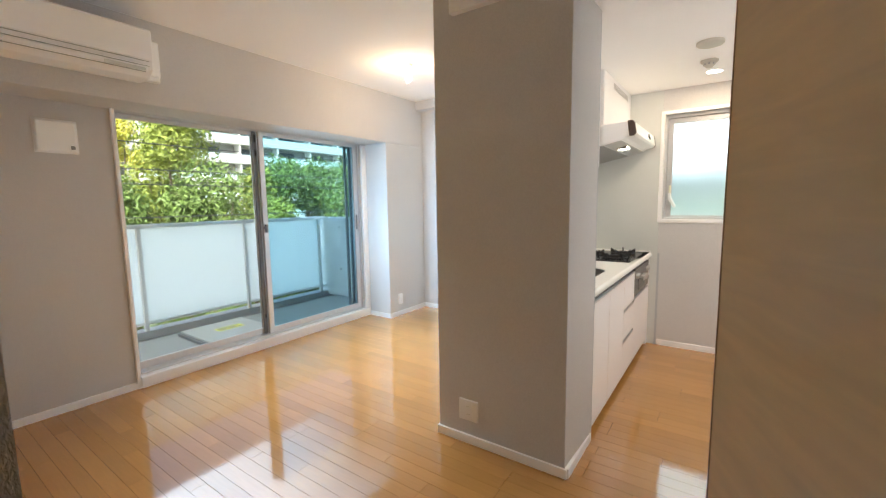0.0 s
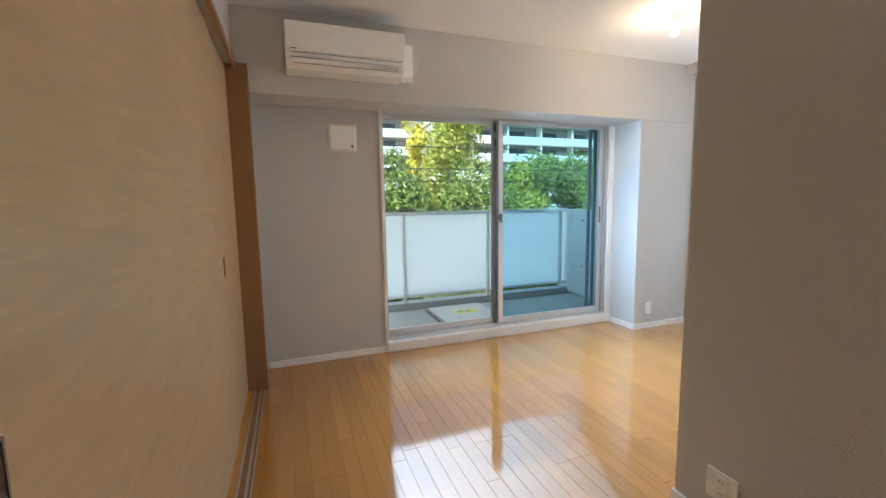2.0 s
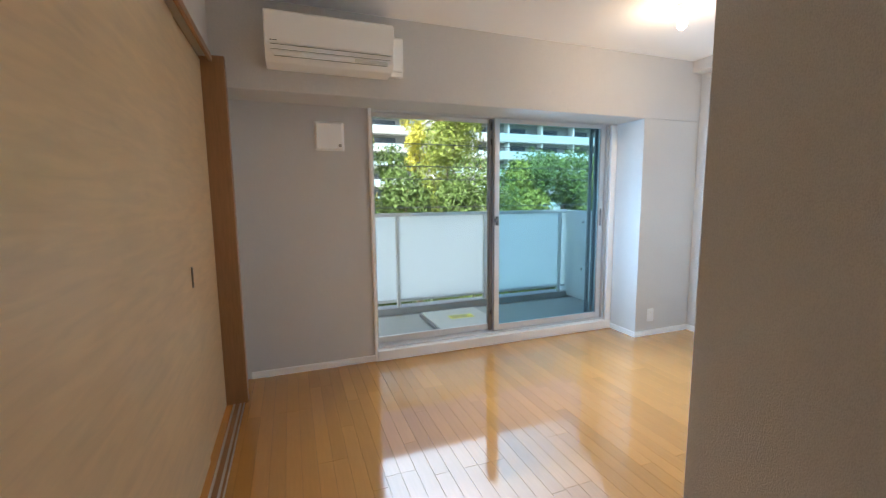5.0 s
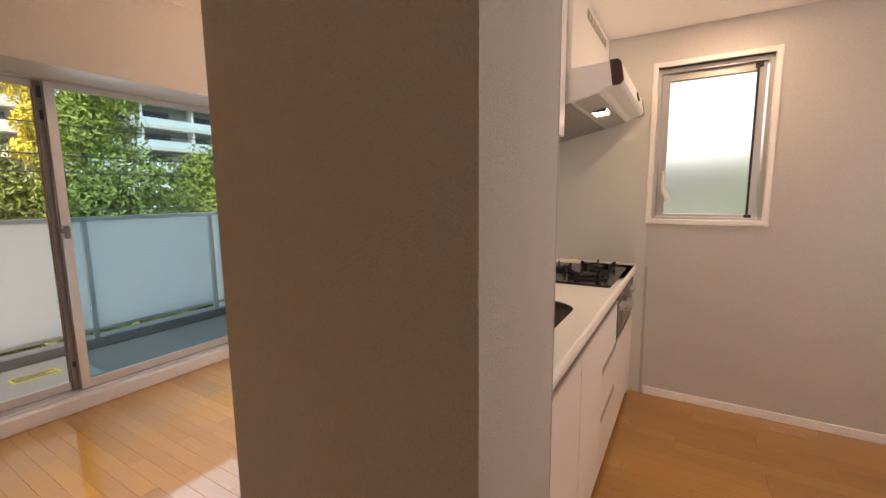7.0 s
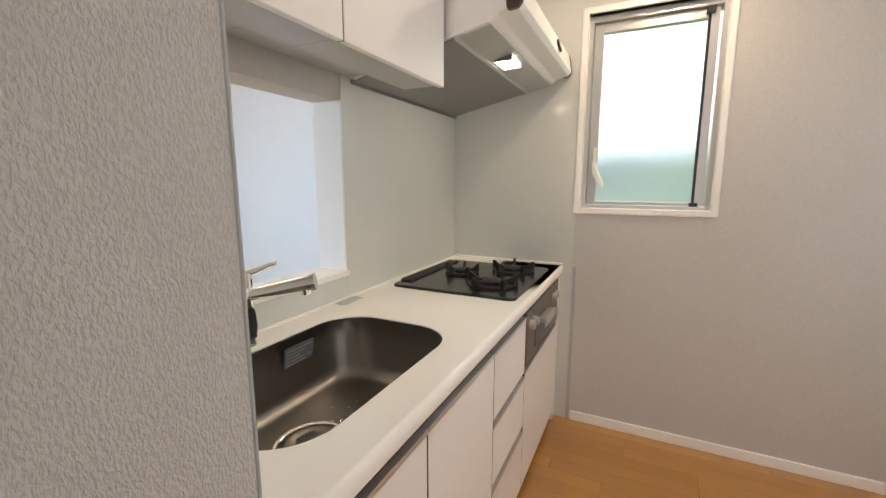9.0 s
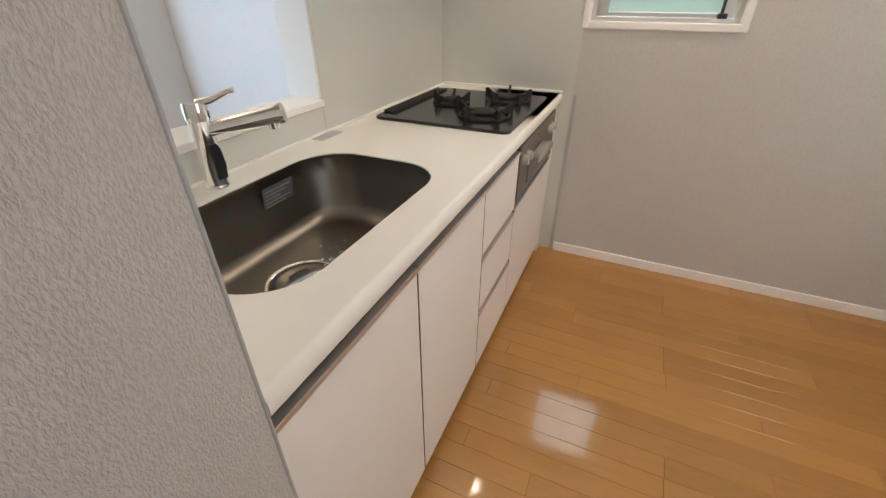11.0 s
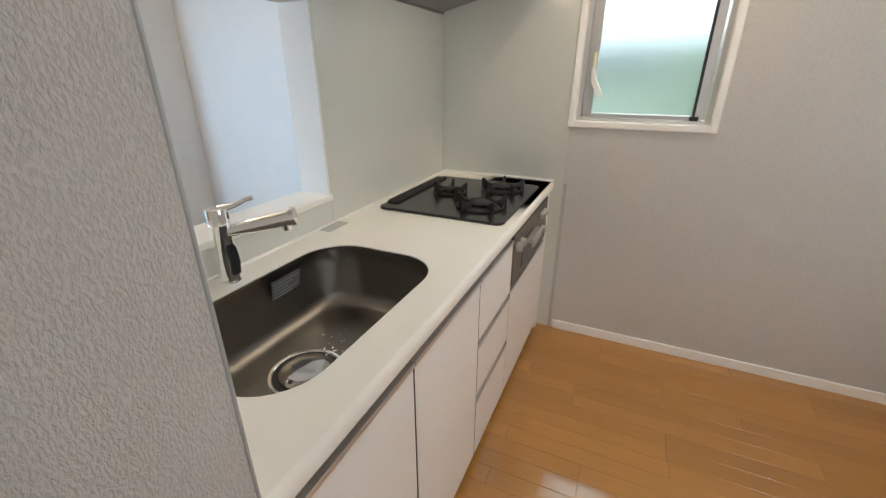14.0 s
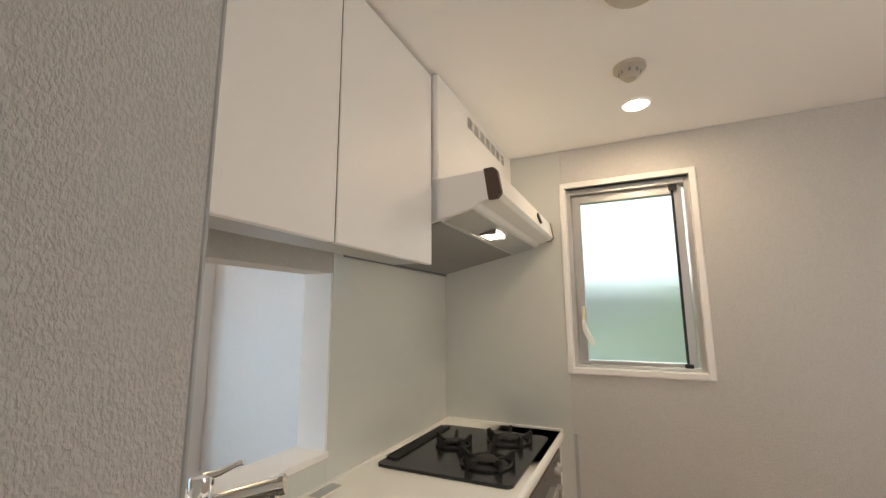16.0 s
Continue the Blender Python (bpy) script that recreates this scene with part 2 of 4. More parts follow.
def clear_glass(name, tint, gloss):
    m = bpy.data.materials.new(name)
    m.use_nodes = True
    n, l = m.node_tree.nodes, m.node_tree.links
    n.remove(n["Principled BSDF"])
    t, g, x, f = (n.new("ShaderNode" + k) for k in ("BsdfTransparent", "BsdfGlossy", "MixShader", "Fresnel"))
    t.inputs[0].default_value = (*tint, 1)
    g.inputs["Roughness"].default_value = 0.02
    f.inputs["IOR"].default_value = gloss
    l.new(f.outputs[0], x.inputs[0])
    l.new(t.outputs[0], x.inputs[1])
    l.new(g.outputs[0], x.inputs[2])
    l.new(x.outputs[0], n["Material Output"].inputs[0])
    return m


def frosted(name, colour, thin, relief, blur=0.42):
    """Milky glass: it scatters the light that comes through, and shines a little."""
    m = bpy.data.materials.new(name)
    m.use_nodes = True
    n, l = m.node_tree.nodes, m.node_tree.links
    n.remove(n["Principled BSDF"])
    tr, df, rf, gl, a, b, c = (n.new("ShaderNode" + k) for k in ("BsdfTranslucent", "BsdfDiffuse", "BsdfRefraction", "BsdfGlossy", "MixShader", "MixShader", "MixShader"))
    for s in (tr, df, rf):
        s.inputs[0].default_value = (*colour, 1)
    rf.inputs["Roughness"].default_value, rf.inputs["IOR"].default_value = blur, 1.12
    gl.inputs["Roughness"].default_value = 0.15
    tex, bp = n.new("ShaderNodeTexNoise"), n.new("ShaderNodeBump")
    tex.inputs["Scale"].default_value = 160
    bp.inputs["Strength"].default_value, bp.inputs["Distance"].default_value = relief, 0.003
    l.new(tex.outputs["Fac"], bp.inputs["Height"])
    l.new(bp.outputs[0], rf.inputs["Normal"])
    l.new(bp.outputs[0], gl.inputs["Normal"])
    a.inputs[0].default_value, b.inputs[0].default_value, c.inputs[0].default_value = 0.15, thin, 0.05
    l.new(tr.outputs[0], a.inputs[1])
    l.new(df.outputs[0], a.inputs[2])
    l.new(a.outputs[0], b.inputs[1])
    l.new(rf.outputs[0], b.inputs[2])
    l.new(b.outputs[0], c.inputs[1])
    l.new(gl.outputs[0], c.inputs[2])
    l.new(c.outputs[0], n["Material Output"].inputs[0])
    return m


GLASS = clear_glass("clear_glass", (0.94, 0.97, 0.96), 1.3)
SCREENGLASS = clear_glass("glass_behind_insect_screen", (0.68, 0.87, 0.94), 1.3)
MILKGLASS = frosted("milky_balcony_glass", (0.95, 0.98, 1.0), 0.05, 0.1)
OBSCURE = frosted("obscure_window_glass", (0.86, 0.97, 1.0), 0.8, 0.9, 0.3)


# ---- building helpers ----
def box(bm, x0, y0, z0, x1, y1, z1, bevel=0.0, seg=1):
    r = bmesh.ops.create_cube(bm, size=1)
    vs = r["verts"]
    bmesh.ops.scale(bm, vec=(x1 - x0, y1 - y0, z1 - z0), verts=vs)
    bmesh.ops.translate(bm, vec=((x0 + x1) / 2, (y0 + y1) / 2, (z0 + z1) / 2), verts=vs)
    if bevel:
        es = list({e for v in vs for e in v.link_edges})
        bmesh.ops.bevel(bm, geom=es, offset=bevel, segments=seg, affect="EDGES", profile=0.5)
    return bm


def boxes(*rows, bevel=0.0, seg=1):
    bm = bmesh.new()
    for r in rows:
        box(bm, *r, bevel=bevel, seg=seg)
    return bm


def rod(bm, a, b, r, r2=None, seg=16):
    a, b = Vector(a), Vector(b)
    m = Matrix.Translation((a + b) / 2) @ (b - a).to_track_quat("Z", "Y").to_matrix().to_4x4()
    bmesh.ops.create_cone(bm, cap_ends=True, segments=seg, radius1=r, radius2=r if r2 is None else r2, depth=(b - a).length, matrix=m)
    return bm


def rods(*rows, seg=16):
    bm = bmesh.new()
    for r in rows:
        rod(bm, *r, seg=seg)
    return bm


def prism(outline, axis, lo, hi, bevel=0.0, seg=2):
    """An outline in the two other axes, in order, drawn out from lo to hi along the axis."""
    bm = bmesh.new()
    def at(p, q):
        return {"x": (q, p[0], p[1]), "y": (p[0], q, p[1]), "z": (p[0], p[1], q)}[axis]
    a, b = [bm.verts.new(at(p, lo)) for p in outline], [bm.verts.new(at(p, hi)) for p in outline]
    bm.faces.new(a)
    bm.faces.new(b[::-1])
    for i in range(len(a)):
        j = (i + 1) % len(a)
        bm.faces.new((a[j], a[i], b[i], b[j]))
    bmesh.ops.recalc_face_normals(bm, faces=bm.faces)
    if bevel:
        bmesh.ops.bevel(bm, geom=list(bm.edges), offset=bevel, segments=seg, affect="EDGES", profile=0.5)
    return bm


def lathe(profile, at, seg=32):
    """A turned shape: (radius, height) pairs round the vertical through at."""
    bm = bmesh.new()
    rings = []
    for r, z in profile:
        rings.append([bm.verts.new((at[0] + r * math.cos(2 * math.pi * i / seg), at[1] + r * math.sin(2 * math.pi * i / seg), at[2] + z)) for i in range(seg)])
    for a, b in zip(rings, rings[1:]):
        for i in range(seg):
            j = (i + 1) % seg
            bm.faces.new((a[i], a[j], b[j], b[i]))
    bm.faces.new(rings[0][::-1])
    bm.faces.new(rings[-1])
    bmesh.ops.recalc_face_normals(bm, faces=bm.faces)
    return bm


def mesh_of(name, bm, material, smooth=False):
    me = bpy.data.meshes.new(name)
    bm.to_mesh(me)
    bm.free()
    me.materials.append(material)
    if smooth:
        for p in me.polygons:
            p.use_smooth = True
        me.set_sharp_from_angle(angle=radians(40))
    return me


def part(name, bm, material, parent=None, label="", smooth=False):
    ob = new(name, mesh_of(name, bm, material, smooth))
    ob.parent = parent
    if label:
        tagged(ob, label)
    return ob


def thing(name, label, category, group="", bm=None, material=None, kind="", smooth=False):
    ob = new(name, mesh_of(name, bm, material, smooth) if bm else None)
    return tagged(ob, label, category, group, kind)


def setting(name, label, category, bm, material):
    return thing(name, label, category, bm=bm, material=material, kind="structure")


# ---- the shell ----
CEIL, KCEIL, DOORH = 2.575, 2.30, 2.16
WX, BX, NY, EX, SY = -4.02, -3.676, 7.36, 0.574, 3.25
WY0, WY1, WZ0, WZ1 = 4.285, 6.625, 0.09, 2.066
KX0, KX1, KZ0, KZ1 = -0.961, -0.392, 1.168, 2.085
setting("wall_west", "white embossed wallpaper wall around the balcony window", "wall",
        boxes((-4.22, 3.0, -0.1, WX, WY0, 2.7), (-4.22, WY1, -0.1, WX, 7.6, 2.7), (-4.22, WY0, WZ1, WX, WY1, 2.7), (-4.22, WY0, -0.1, WX, WY1, 0.02)), WALLPAPER)
setting("beam", "white wallpapered ceiling beam above the balcony window", "beam", boxes((WX + 0.002, 3.13, 2.032, BX, NY, CEIL + 0.05), bevel=0.003), WALLPAPER)
setting("pillar", "white wallpapered corner pillar beside the balcony window", "pillar", boxes((WX + 0.002, 6.69, 0, BX, NY, 2.03), bevel=0.003), WALLPAPER)
setting("wall_north", "white embossed wallpaper wall with a small window", "wall",
        boxes((-4.22, NY, -0.1, KX0, 7.56, 2.7), (KX1, NY, -0.1, 0.75, 7.56, 2.7), (KX0, NY, KZ1, KX1, 7.56, 2.7), (KX0, NY, -0.1, KX1, 7.56, KZ0)), WALLPAPER)
setting("wall_east", "white embossed wallpaper wall of the kitchen", "wall", boxes((EX, 1.6, -0.1, 0.75, 4.68, 2.7), (EX, 5.82, -0.1, 0.75, NY - 0.002, 2.7), (EX, 4.68, -0.1, 0.75, 5.82, 0.93), (EX, 4.68, 1.97, 0.75, 5.82, 2.7)), WALLPAPER)
setting("wall_south", "white wallpaper wall with a wide sliding door opening", "wall",
        boxes((-4.22, 3.05, -0.1, -3.705, SY, 2.7), (-3.705, 3.05, DOORH + 0.03, -1.117, SY, 2.7), (-1.117, 3.05, -0.1, -0.90, 3.222, 2.7),
              (-0.90, 3.05, DOORH, -0.12, 3.222, 2.7), (-0.12, 3.05, -0.1, EX - 0.002, SY, 2.7)), WALLPAPER)
setting("wall_hall", "plain white walls closing the hallway", "wall", boxes((-1.2, 1.6, -0.1, -1.03, 3.048, 2.7), (-1.03, 1.6, -0.1, EX - 0.002, 1.72, 2.7)), WALLPAPER)
setting("wall_side", "short white wallpaper wall beside the kitchen entrance", "wall", boxes((-0.33, 4.06, -0.1, EX - 0.002, 4.46, CEIL + 0.02), bevel=0.003), WALLPAPER)
setting("wall_pier", "white embossed wallpaper pier at the end of the kitchen counter", "wall", prism([(-1.79, 5.035), (-1.046, 5.035), (-1.028, 5.432), (-1.79, 5.432)], "z", -0.1, CEIL + 0.02), WALLPAPER)
# the bead's grey paints the shadow line along the corner
setting("corner_bead", "slim plastic bead on the pier's corner, grey for its shadow line", "trim",
        boxes((-1.032, 5.428, 0.06, -1.0265, 5.4335, KCEIL - 0.002), bevel=0.0015), UNDERPANEL)
setting("wall_counter", "white wall with a serving hatch between kitchen and living room", "wall",
        boxes((-1.79, 5.434, -0.1, -1.668, 6.37, 0.945), (-1.79, 5.434, 1.585, -1.668, 6.37, CEIL + 0.02), (-1.79, 6.37, -0.1, -1.668, NY - 0.002, CEIL + 0.02)), WALLPAPER)
setting("downstand", "low white ceiling box along the far wall", "beam", boxes((BX + 0.002, 7.24, 2.47, -1.792, NY - 0.002, CEIL + 0.02)), WALLPAPER)
setting("ceiling", "white textured paper ceiling of the living room", "ceiling", boxes((-4.3, 1.55, CEIL, 0.8, 7.6, CEIL + 0.15)), CEILPAPER)
setting("ceiling_kitchen", "lower white ceiling over the kitchen", "ceiling", boxes((-1.666, 5.0, KCEIL, EX - 0.002, NY - 0.002, CEIL - 0.002)), CEILPAPER)
floor = setting("floor", "glossy maple board floor", "floor", boxes((-4.02, 1.6, -0.16, 0.75, 7.5, -0.012)), SUBFLOOR)

SK = 0.05
setting("baseboard", "thin white baseboards along the walls", "baseboard",
        boxes((WX, 3.33, 0, WX + 0.012, WY0 - 0.02, SK), (WX + 0.03, 6.678, 0, BX, 6.69, SK), (BX, 6.678, 0, BX + 0.012, NY, SK), (BX + 0.012, NY - 0.012, 0, -1.79, NY, SK),
              (-0.955, NY - 0.012, 0, EX, NY, SK), (EX - 0.012, 4.46, 0, EX, NY - 0.012, SK), (-1.802, 5.023, 0, -1.034, 5.035, SK), (-1.046, 5.035, 0, -1.026, 5.428, SK),
              (-1.802, 5.03, 0, -1.79, NY - 0.012, SK), (-0.342, 4.048, 0, EX, 4.06, SK), (-0.342, 4.06, 0, -0.33, 4.472, SK), (-0.342, 4.46, 0, EX - 0.012, 4.472, SK), bevel=0.002), TRIM)

# ---- balcony window ----
win = setting("window_1", "large sliding balcony window with aluminium frames, closed", "window",
              boxes((-4.06, WY0, 0.0, -3.99, WY1 + 0.06, WZ0 - 0.004), bevel=0.004), TRIM)
part("window_sill", boxes((-4.22, WY0, WZ0 - 0.06, -4.062, WY1, WZ0), bevel=0.003), ALU, win)
part("window_casing", boxes((-4.03, WY0 - 0.022, 0.0, -4.0, WY0, WZ1), (-4.03, WY1, WZ0, -4.0, 6.688, 2.018), bevel=0.003), TRIM, win)
part("window_frame", boxes((-4.20, WY0, WZ0, -4.045, WY0 + 0.018, WZ1), (-4.20, WY1 - 0.022, WZ0, -4.035, WY1, WZ1), (-4.20, WY0 + 0.018, WZ1 - 0.035, -4.035, WY1 - 0.022, WZ1),
                           (-4.20, WY0 + 0.018, WZ0, -4.035, WY1 - 0.022, WZ0 + 0.016), bevel=0.002), ALU, win)


def sash(y0, y1, x, stile_l, stile_r, pane_mat, lab):
    z0, z1 = WZ0 + 0.018, WZ1 - 0.037
    s = part("sash", boxes((x - 0.016, y0, z0, x + 0.016, y0 + stile_l, z1), (x - 0.016, y1 - stile_r, z0, x + 0.016, y1, z1),
                           (x - 0.014, y0 + stile_l, z1 - 0.035, x + 0.014, y1 - stile_r, z1), (x - 0.014, y0 + stile_l, z0, x + 0.014, y1 - stile_r, z0 + 0.055), bevel=0.002), ALU, win, lab)
    p = part("pane", boxes((x - 0.003, y0 + stile_l - 0.004, z0 + 0.05, x + 0.003, y1 - stile_r + 0.004, z1 - 0.03)), pane_mat, s)
    p.visible_shadow = False
    part("seal", boxes((x + 0.005, y1 - stile_r - 0.006, z0 + 0.055, x + 0.012, y1 - stile_r, z1 - 0.035)), RUBBER, s)
    return s


sash(WY0 + 0.02, 5.40, -4.13, 0.012, 0.05, GLASS, "outer sliding sash with clear glass")
sash(5.385, WY1 - 0.024, -4.075, 0.05, 0.055, SCREENGLASS, "inner sliding sash with tinted glass")
# added dark strip: the shaded look of the backlit outer stile
part("stile_shade", boxes((-4.112, 5.352, WZ0 + 0.02, -4.093, 5.384, WZ1 - 0.04)), DARKALU, win, "dark strip painting the backlit stile's shade between the sashes")
part("crescent_lock", boxes((-4.058, 5.395, 1.09, -4.035, 5.42, 1.17), (-4.048, 5.375, 1.125, -4.03, 5.40, 1.15), bevel=0.005), DARKALU, win)
part("sash_stop", boxes((-4.112, 5.36, 1.80, -4.092, 5.382, 1.86), (-4.112, 5.36, 0.26, -4.092, 5.382, 0.30), (-4.112, 5.36, 1.93, -4.09, 5.384, 2.0), bevel=0.003), BLACKPLASTIC, win)
part("pull_handle", boxes((-4.062, 6.555, 1.05, -4.05, 6.575, 1.22), bevel=0.004), DARKALU, win)
scr = part("insect_screen", boxes((-4.185, 6.505, WZ0 + 0.02, -4.165, 6.54, WZ1 - 0.04), (-4.185, 6.57, WZ0 + 0.02, -4.165, 6.60, WZ1 - 0.04),
                                  (-4.184, 6.54, WZ0 + 0.02, -4.166, 6.57, WZ0 + 0.06), (-4.184, 6.54, WZ1 - 0.08, -4.166, 6.57, WZ1 - 0.04), bevel=0.002), DARKALU, win, "dark stile of the outer screen")

# ---- balcony ----
setting("balcony_floor", "grey balcony floor with a gutter and low curb", "floor",
        boxes((-5.17, 2.0, -0.25, -4.222, 7.9, 0.02), (-5.46, 2.0, -0.25, -5.30, 7.9, 0.075)), DECK)
setting("gutter", "dark balcony gutter along the curb", "floor", boxes((-5.30, 2.0, -0.25, -5.17, 7.9, -0.005)), DARKDECK)
setting("balcony_ceiling", "white underside of the balcony above", "ceiling", boxes((-5.50, 0.5, 2.55, -4.222, 9.5, 2.75)), CONCRETE)
setting("balcony_partition", "pale concrete balcony end wall with bolt holes", "wall",
        boxes((-5.46, 7.12, 0.02, -4.222, 7.30, 1.16), (-4.75, 7.08, 0.02, -4.222, 7.30, 2.55), bevel=0.006), CONCRETE)
for z in (0.42, 1.02):
    thing("bolt_hole_cap", "small dark round cap on the concrete end wall", "cap", "bolt caps", rods(((-5.0, 7.122, z), (-5.0, 7.112, z), 0.015), seg=12), DARKDECK)
rail = thing("balcony_railing", "aluminium balcony railing with milky glass panels", "railing")
part("top_rail", boxes((-5.375, 2.0, 1.135, -5.315, 7.118, 1.175), bevel=0.008, seg=2), ALU, rail)
part("bottom_rail", boxes((-5.36, 2.0, 0.135, -5.33, 7.118, 0.165), bevel=0.004), ALU, rail)
POSTS = (2.57, 3.68, 4.80, 5.91, 7.02)
for y in POSTS:
    part("post", boxes((-5.362, y - 0.02, 0.07, -5.322, y + 0.02, 1.136), bevel=0.004), ALU, rail)
for a, b in zip((2.0,) + POSTS, POSTS):
    g = part("glass_panel", boxes((-5.350, a + 0.022, 0.166, -5.342, b - 0.022, 1.134)), MILKGLASS, rail, "milky white glass panel")
    g.visible_shadow = False
hatch = thing("escape_hatch", "pale grey metal escape hatch lid on the balcony", "hatch")
part("lid", boxes((-5.02, 4.98, 0.055, -4.36, 5.62, 0.075), bevel=0.006), GREYSTEEL, hatch)
part("hatch_frame", boxes((-5.04, 4.96, 0.02, -4.34, 5.64, 0.055), bevel=0.004), DARKALU, hatch)
part("label_strip", boxes((-4.78, 5.20, 0.075, -4.66, 5.46, 0.0765)), YELLOW, hatch, "yellow warning label")
part("label_writing", boxes(*[(-4.765 + 0.034 * i, 5.215, 0.0765, -4.745 + 0.034 * i, 5.445 - 0.05 * (i % 2), 0.0772) for i in range(3)]), LABELGREY, hatch)

# ---- sliding doors ----
frame_s = setting("door_frame", "brown wooden frame of the sliding doors", "door frame",
                  boxes((-3.70, 3.10, 0, -3.625, 3.335, DOORH + 0.04), bevel=0.003), FRAMEWOOD)
part("head", boxes((-3.625, 3.10, DOORH + 0.009, -1.137, 3.165, DOORH + 0.04), (-3.625, 3.165, DOORH + 0.012, -1.137, 3.20, DOORH + 0.04),
                   (-3.625, 3.252, DOORH, -1.10, 3.272, DOORH + 0.04), bevel=0.002), FRAMEWOOD, frame_s)
part("near_jamb", boxes((-1.137, 3.10, 0, -1.117, 3.228, DOORH + 0.04), bevel=0.003), FRAMEWOOD, frame_s)
track = setting("door_track", "aluminium sliding door tracks set in the floor", "track",
                boxes((-3.625, 3.246, 0.0, -1.137, 3.258, 0.004), (-3.625, 3.284, 0.0, -1.137, 3.296, 0.004), (-3.625, 3.308, 0.0, -1.137, 3.316, 0.004)), ALU)
part("track_bed", boxes((-3.625, 3.252, -0.004, -1.137, 3.312, 0.0015)), FRAMEWOOD, track)


def leaf(x0, x1, y, pulls):
    d = thing("sliding_door", "pale figured maple sliding door, closed", "door", "sliding doors")
    part("panel", boxes((x0, y - 0.033, 0.008, x1, y, DOORH + 0.008), bevel=0.002), DOORWOOD, d)
    for px, w, h in pulls:
        p = part("finger_pull", boxes((px - w, y - 0.001, 0.98 - h, px - w + 0.004, y + 0.003, 0.98 + h), (px + w - 0.004, y - 0.001, 0.98 - h, px + w, y + 0.003, 0.98 + h),
                                      (px - w, y - 0.001, 0.98 + h, px + w, y + 0.003, 0.98 + h + 0.004), (px - w, y - 0.001, 0.98 - h - 0.004, px + w, y + 0.003, 0.98 - h)), STEEL, d, "steel flush pull")
        part("recess", boxes((px - w + 0.004, y - 0.001, 0.98 - h, px + w - 0.004, y + 0.0012, 0.98 + h)), BROWNPLASTIC, p)
    return d


leaf(-2.99, -1.138, 3.215, ((-1.182, 0.012, 0.048), (-2.93, 0.012, 0.045)))
leaf(-3.622, -2.992, 3.207, ())

# the entrance door, hinged at the doorway and standing open
ent = thing("entrance_door", "maple veneer entrance door standing open in the doorway", "door")
part("panel", boxes((0.003, -0.0175, 0.008, 0.822, 0.0175, DOORH - 0.02), bevel=0.002), DOORWOOD, ent)
part("edge_strip", boxes((0.8215, -0.018, 0.008, 0.825, 0.018, DOORH - 0.02)), FRAMEWOOD, ent)
part("latch", boxes((0.8245, -0.008, 0.93, 0.8262, 0.008, 0.99)), STEEL, ent)
for z in (0.25, 1.85):
    part("hinge", rods(((-0.004, 0.016, z - 0.05), (-0.004, 0.016, z + 0.05), 0.007), seg=12), STEEL, ent)
ent.matrix_world = pose(-0.128, 3.275, 0, 0, 0, 112)
swp = thing("wall_switch", "cream plastic wall switch on the short wall", "switch", bm=boxes((-0.352, 4.30, 1.25, -0.33, 4.37, 1.45), bevel=0.005, seg=2), material=CREAMPLASTIC)

# ---- air conditioner ----
ac = thing("air_conditioner", "white wall-mounted air conditioner on the beam", "air conditioner")
part("body", prism([(BX + 0.001, 2.16), (-3.52, 2.16), (-3.462, 2.2), (-3.452, 2.265), (-3.452, 2.42), (-3.475, 2.445), (BX + 0.001, 2.445)], "y", 3.572, 4.345, 0.006), WHITEPLASTIC, ac)
part("front_panel", boxes((-3.454, 3.578, 2.25, -3.446, 4.339, 2.43), bevel=0.003, seg=2), WHITEPLASTIC, ac)
part("louvre", boxes((-3.462, 3.61, 2.183, -3.449, 4.31, 2.213), bevel=0.004), WHITEPLASTIC, ac)
part("outlet_slot", boxes((-3.456, 3.60, 2.217, -3.4495, 4.32, 2.2195), (-3.456, 3.60, 2.2445, -3.4495, 4.32, 2.2475), (-3.458, 3.62, 2.1795, -3.4495, 4.30, 2.1825)), RUBBER, ac, "dark air outlet slot")
part("intake_grille", boxes(*[(-3.66 + 0.022 * i, 3.60, 2.445, -3.652 + 0.022 * i, 4.32, 2.452) for i in range(8)]), DARKALU, ac)
part("logo_bar", boxes((-3.4462, 3.60, 2.263, -3.4452, 3.64, 2.269)), LABELGREY, ac)
part("display", boxes((-3.452, 4.09, 2.185, -3.447, 4.30, 2.207), bevel=0.002), PANEL, ac)
pipe = thing("pipe_cover", "white pipe cover beside the air conditioner", "pipe cover",
             bm=boxes((BX, 4.349, 2.205, BX + 0.055, 4.45, 2.43), (BX, 4.36, 2.175, BX + 0.04, 4.45, 2.215), bevel=0.012, seg=2), material=WHITEPLASTIC)
vent = thing("air_vent", "white square plastic air vent cover on the wall", "vent")
part("cover", boxes((WX, 3.868, 1.712, WX + 0.022, 4.068, 1.908), bevel=0.01, seg=2), WHITEPLASTIC, vent)
part("back_plate", boxes((WX, 3.860, 1.705, WX + 0.006, 4.076, 1.915), bevel=0.003), WHITEPLASTIC, vent)
part("knob", boxes((WX + 0.021, 4.032, 1.73, WX + 0.028, 4.056, 1.755), bevel=0.003), RUBBER, vent)


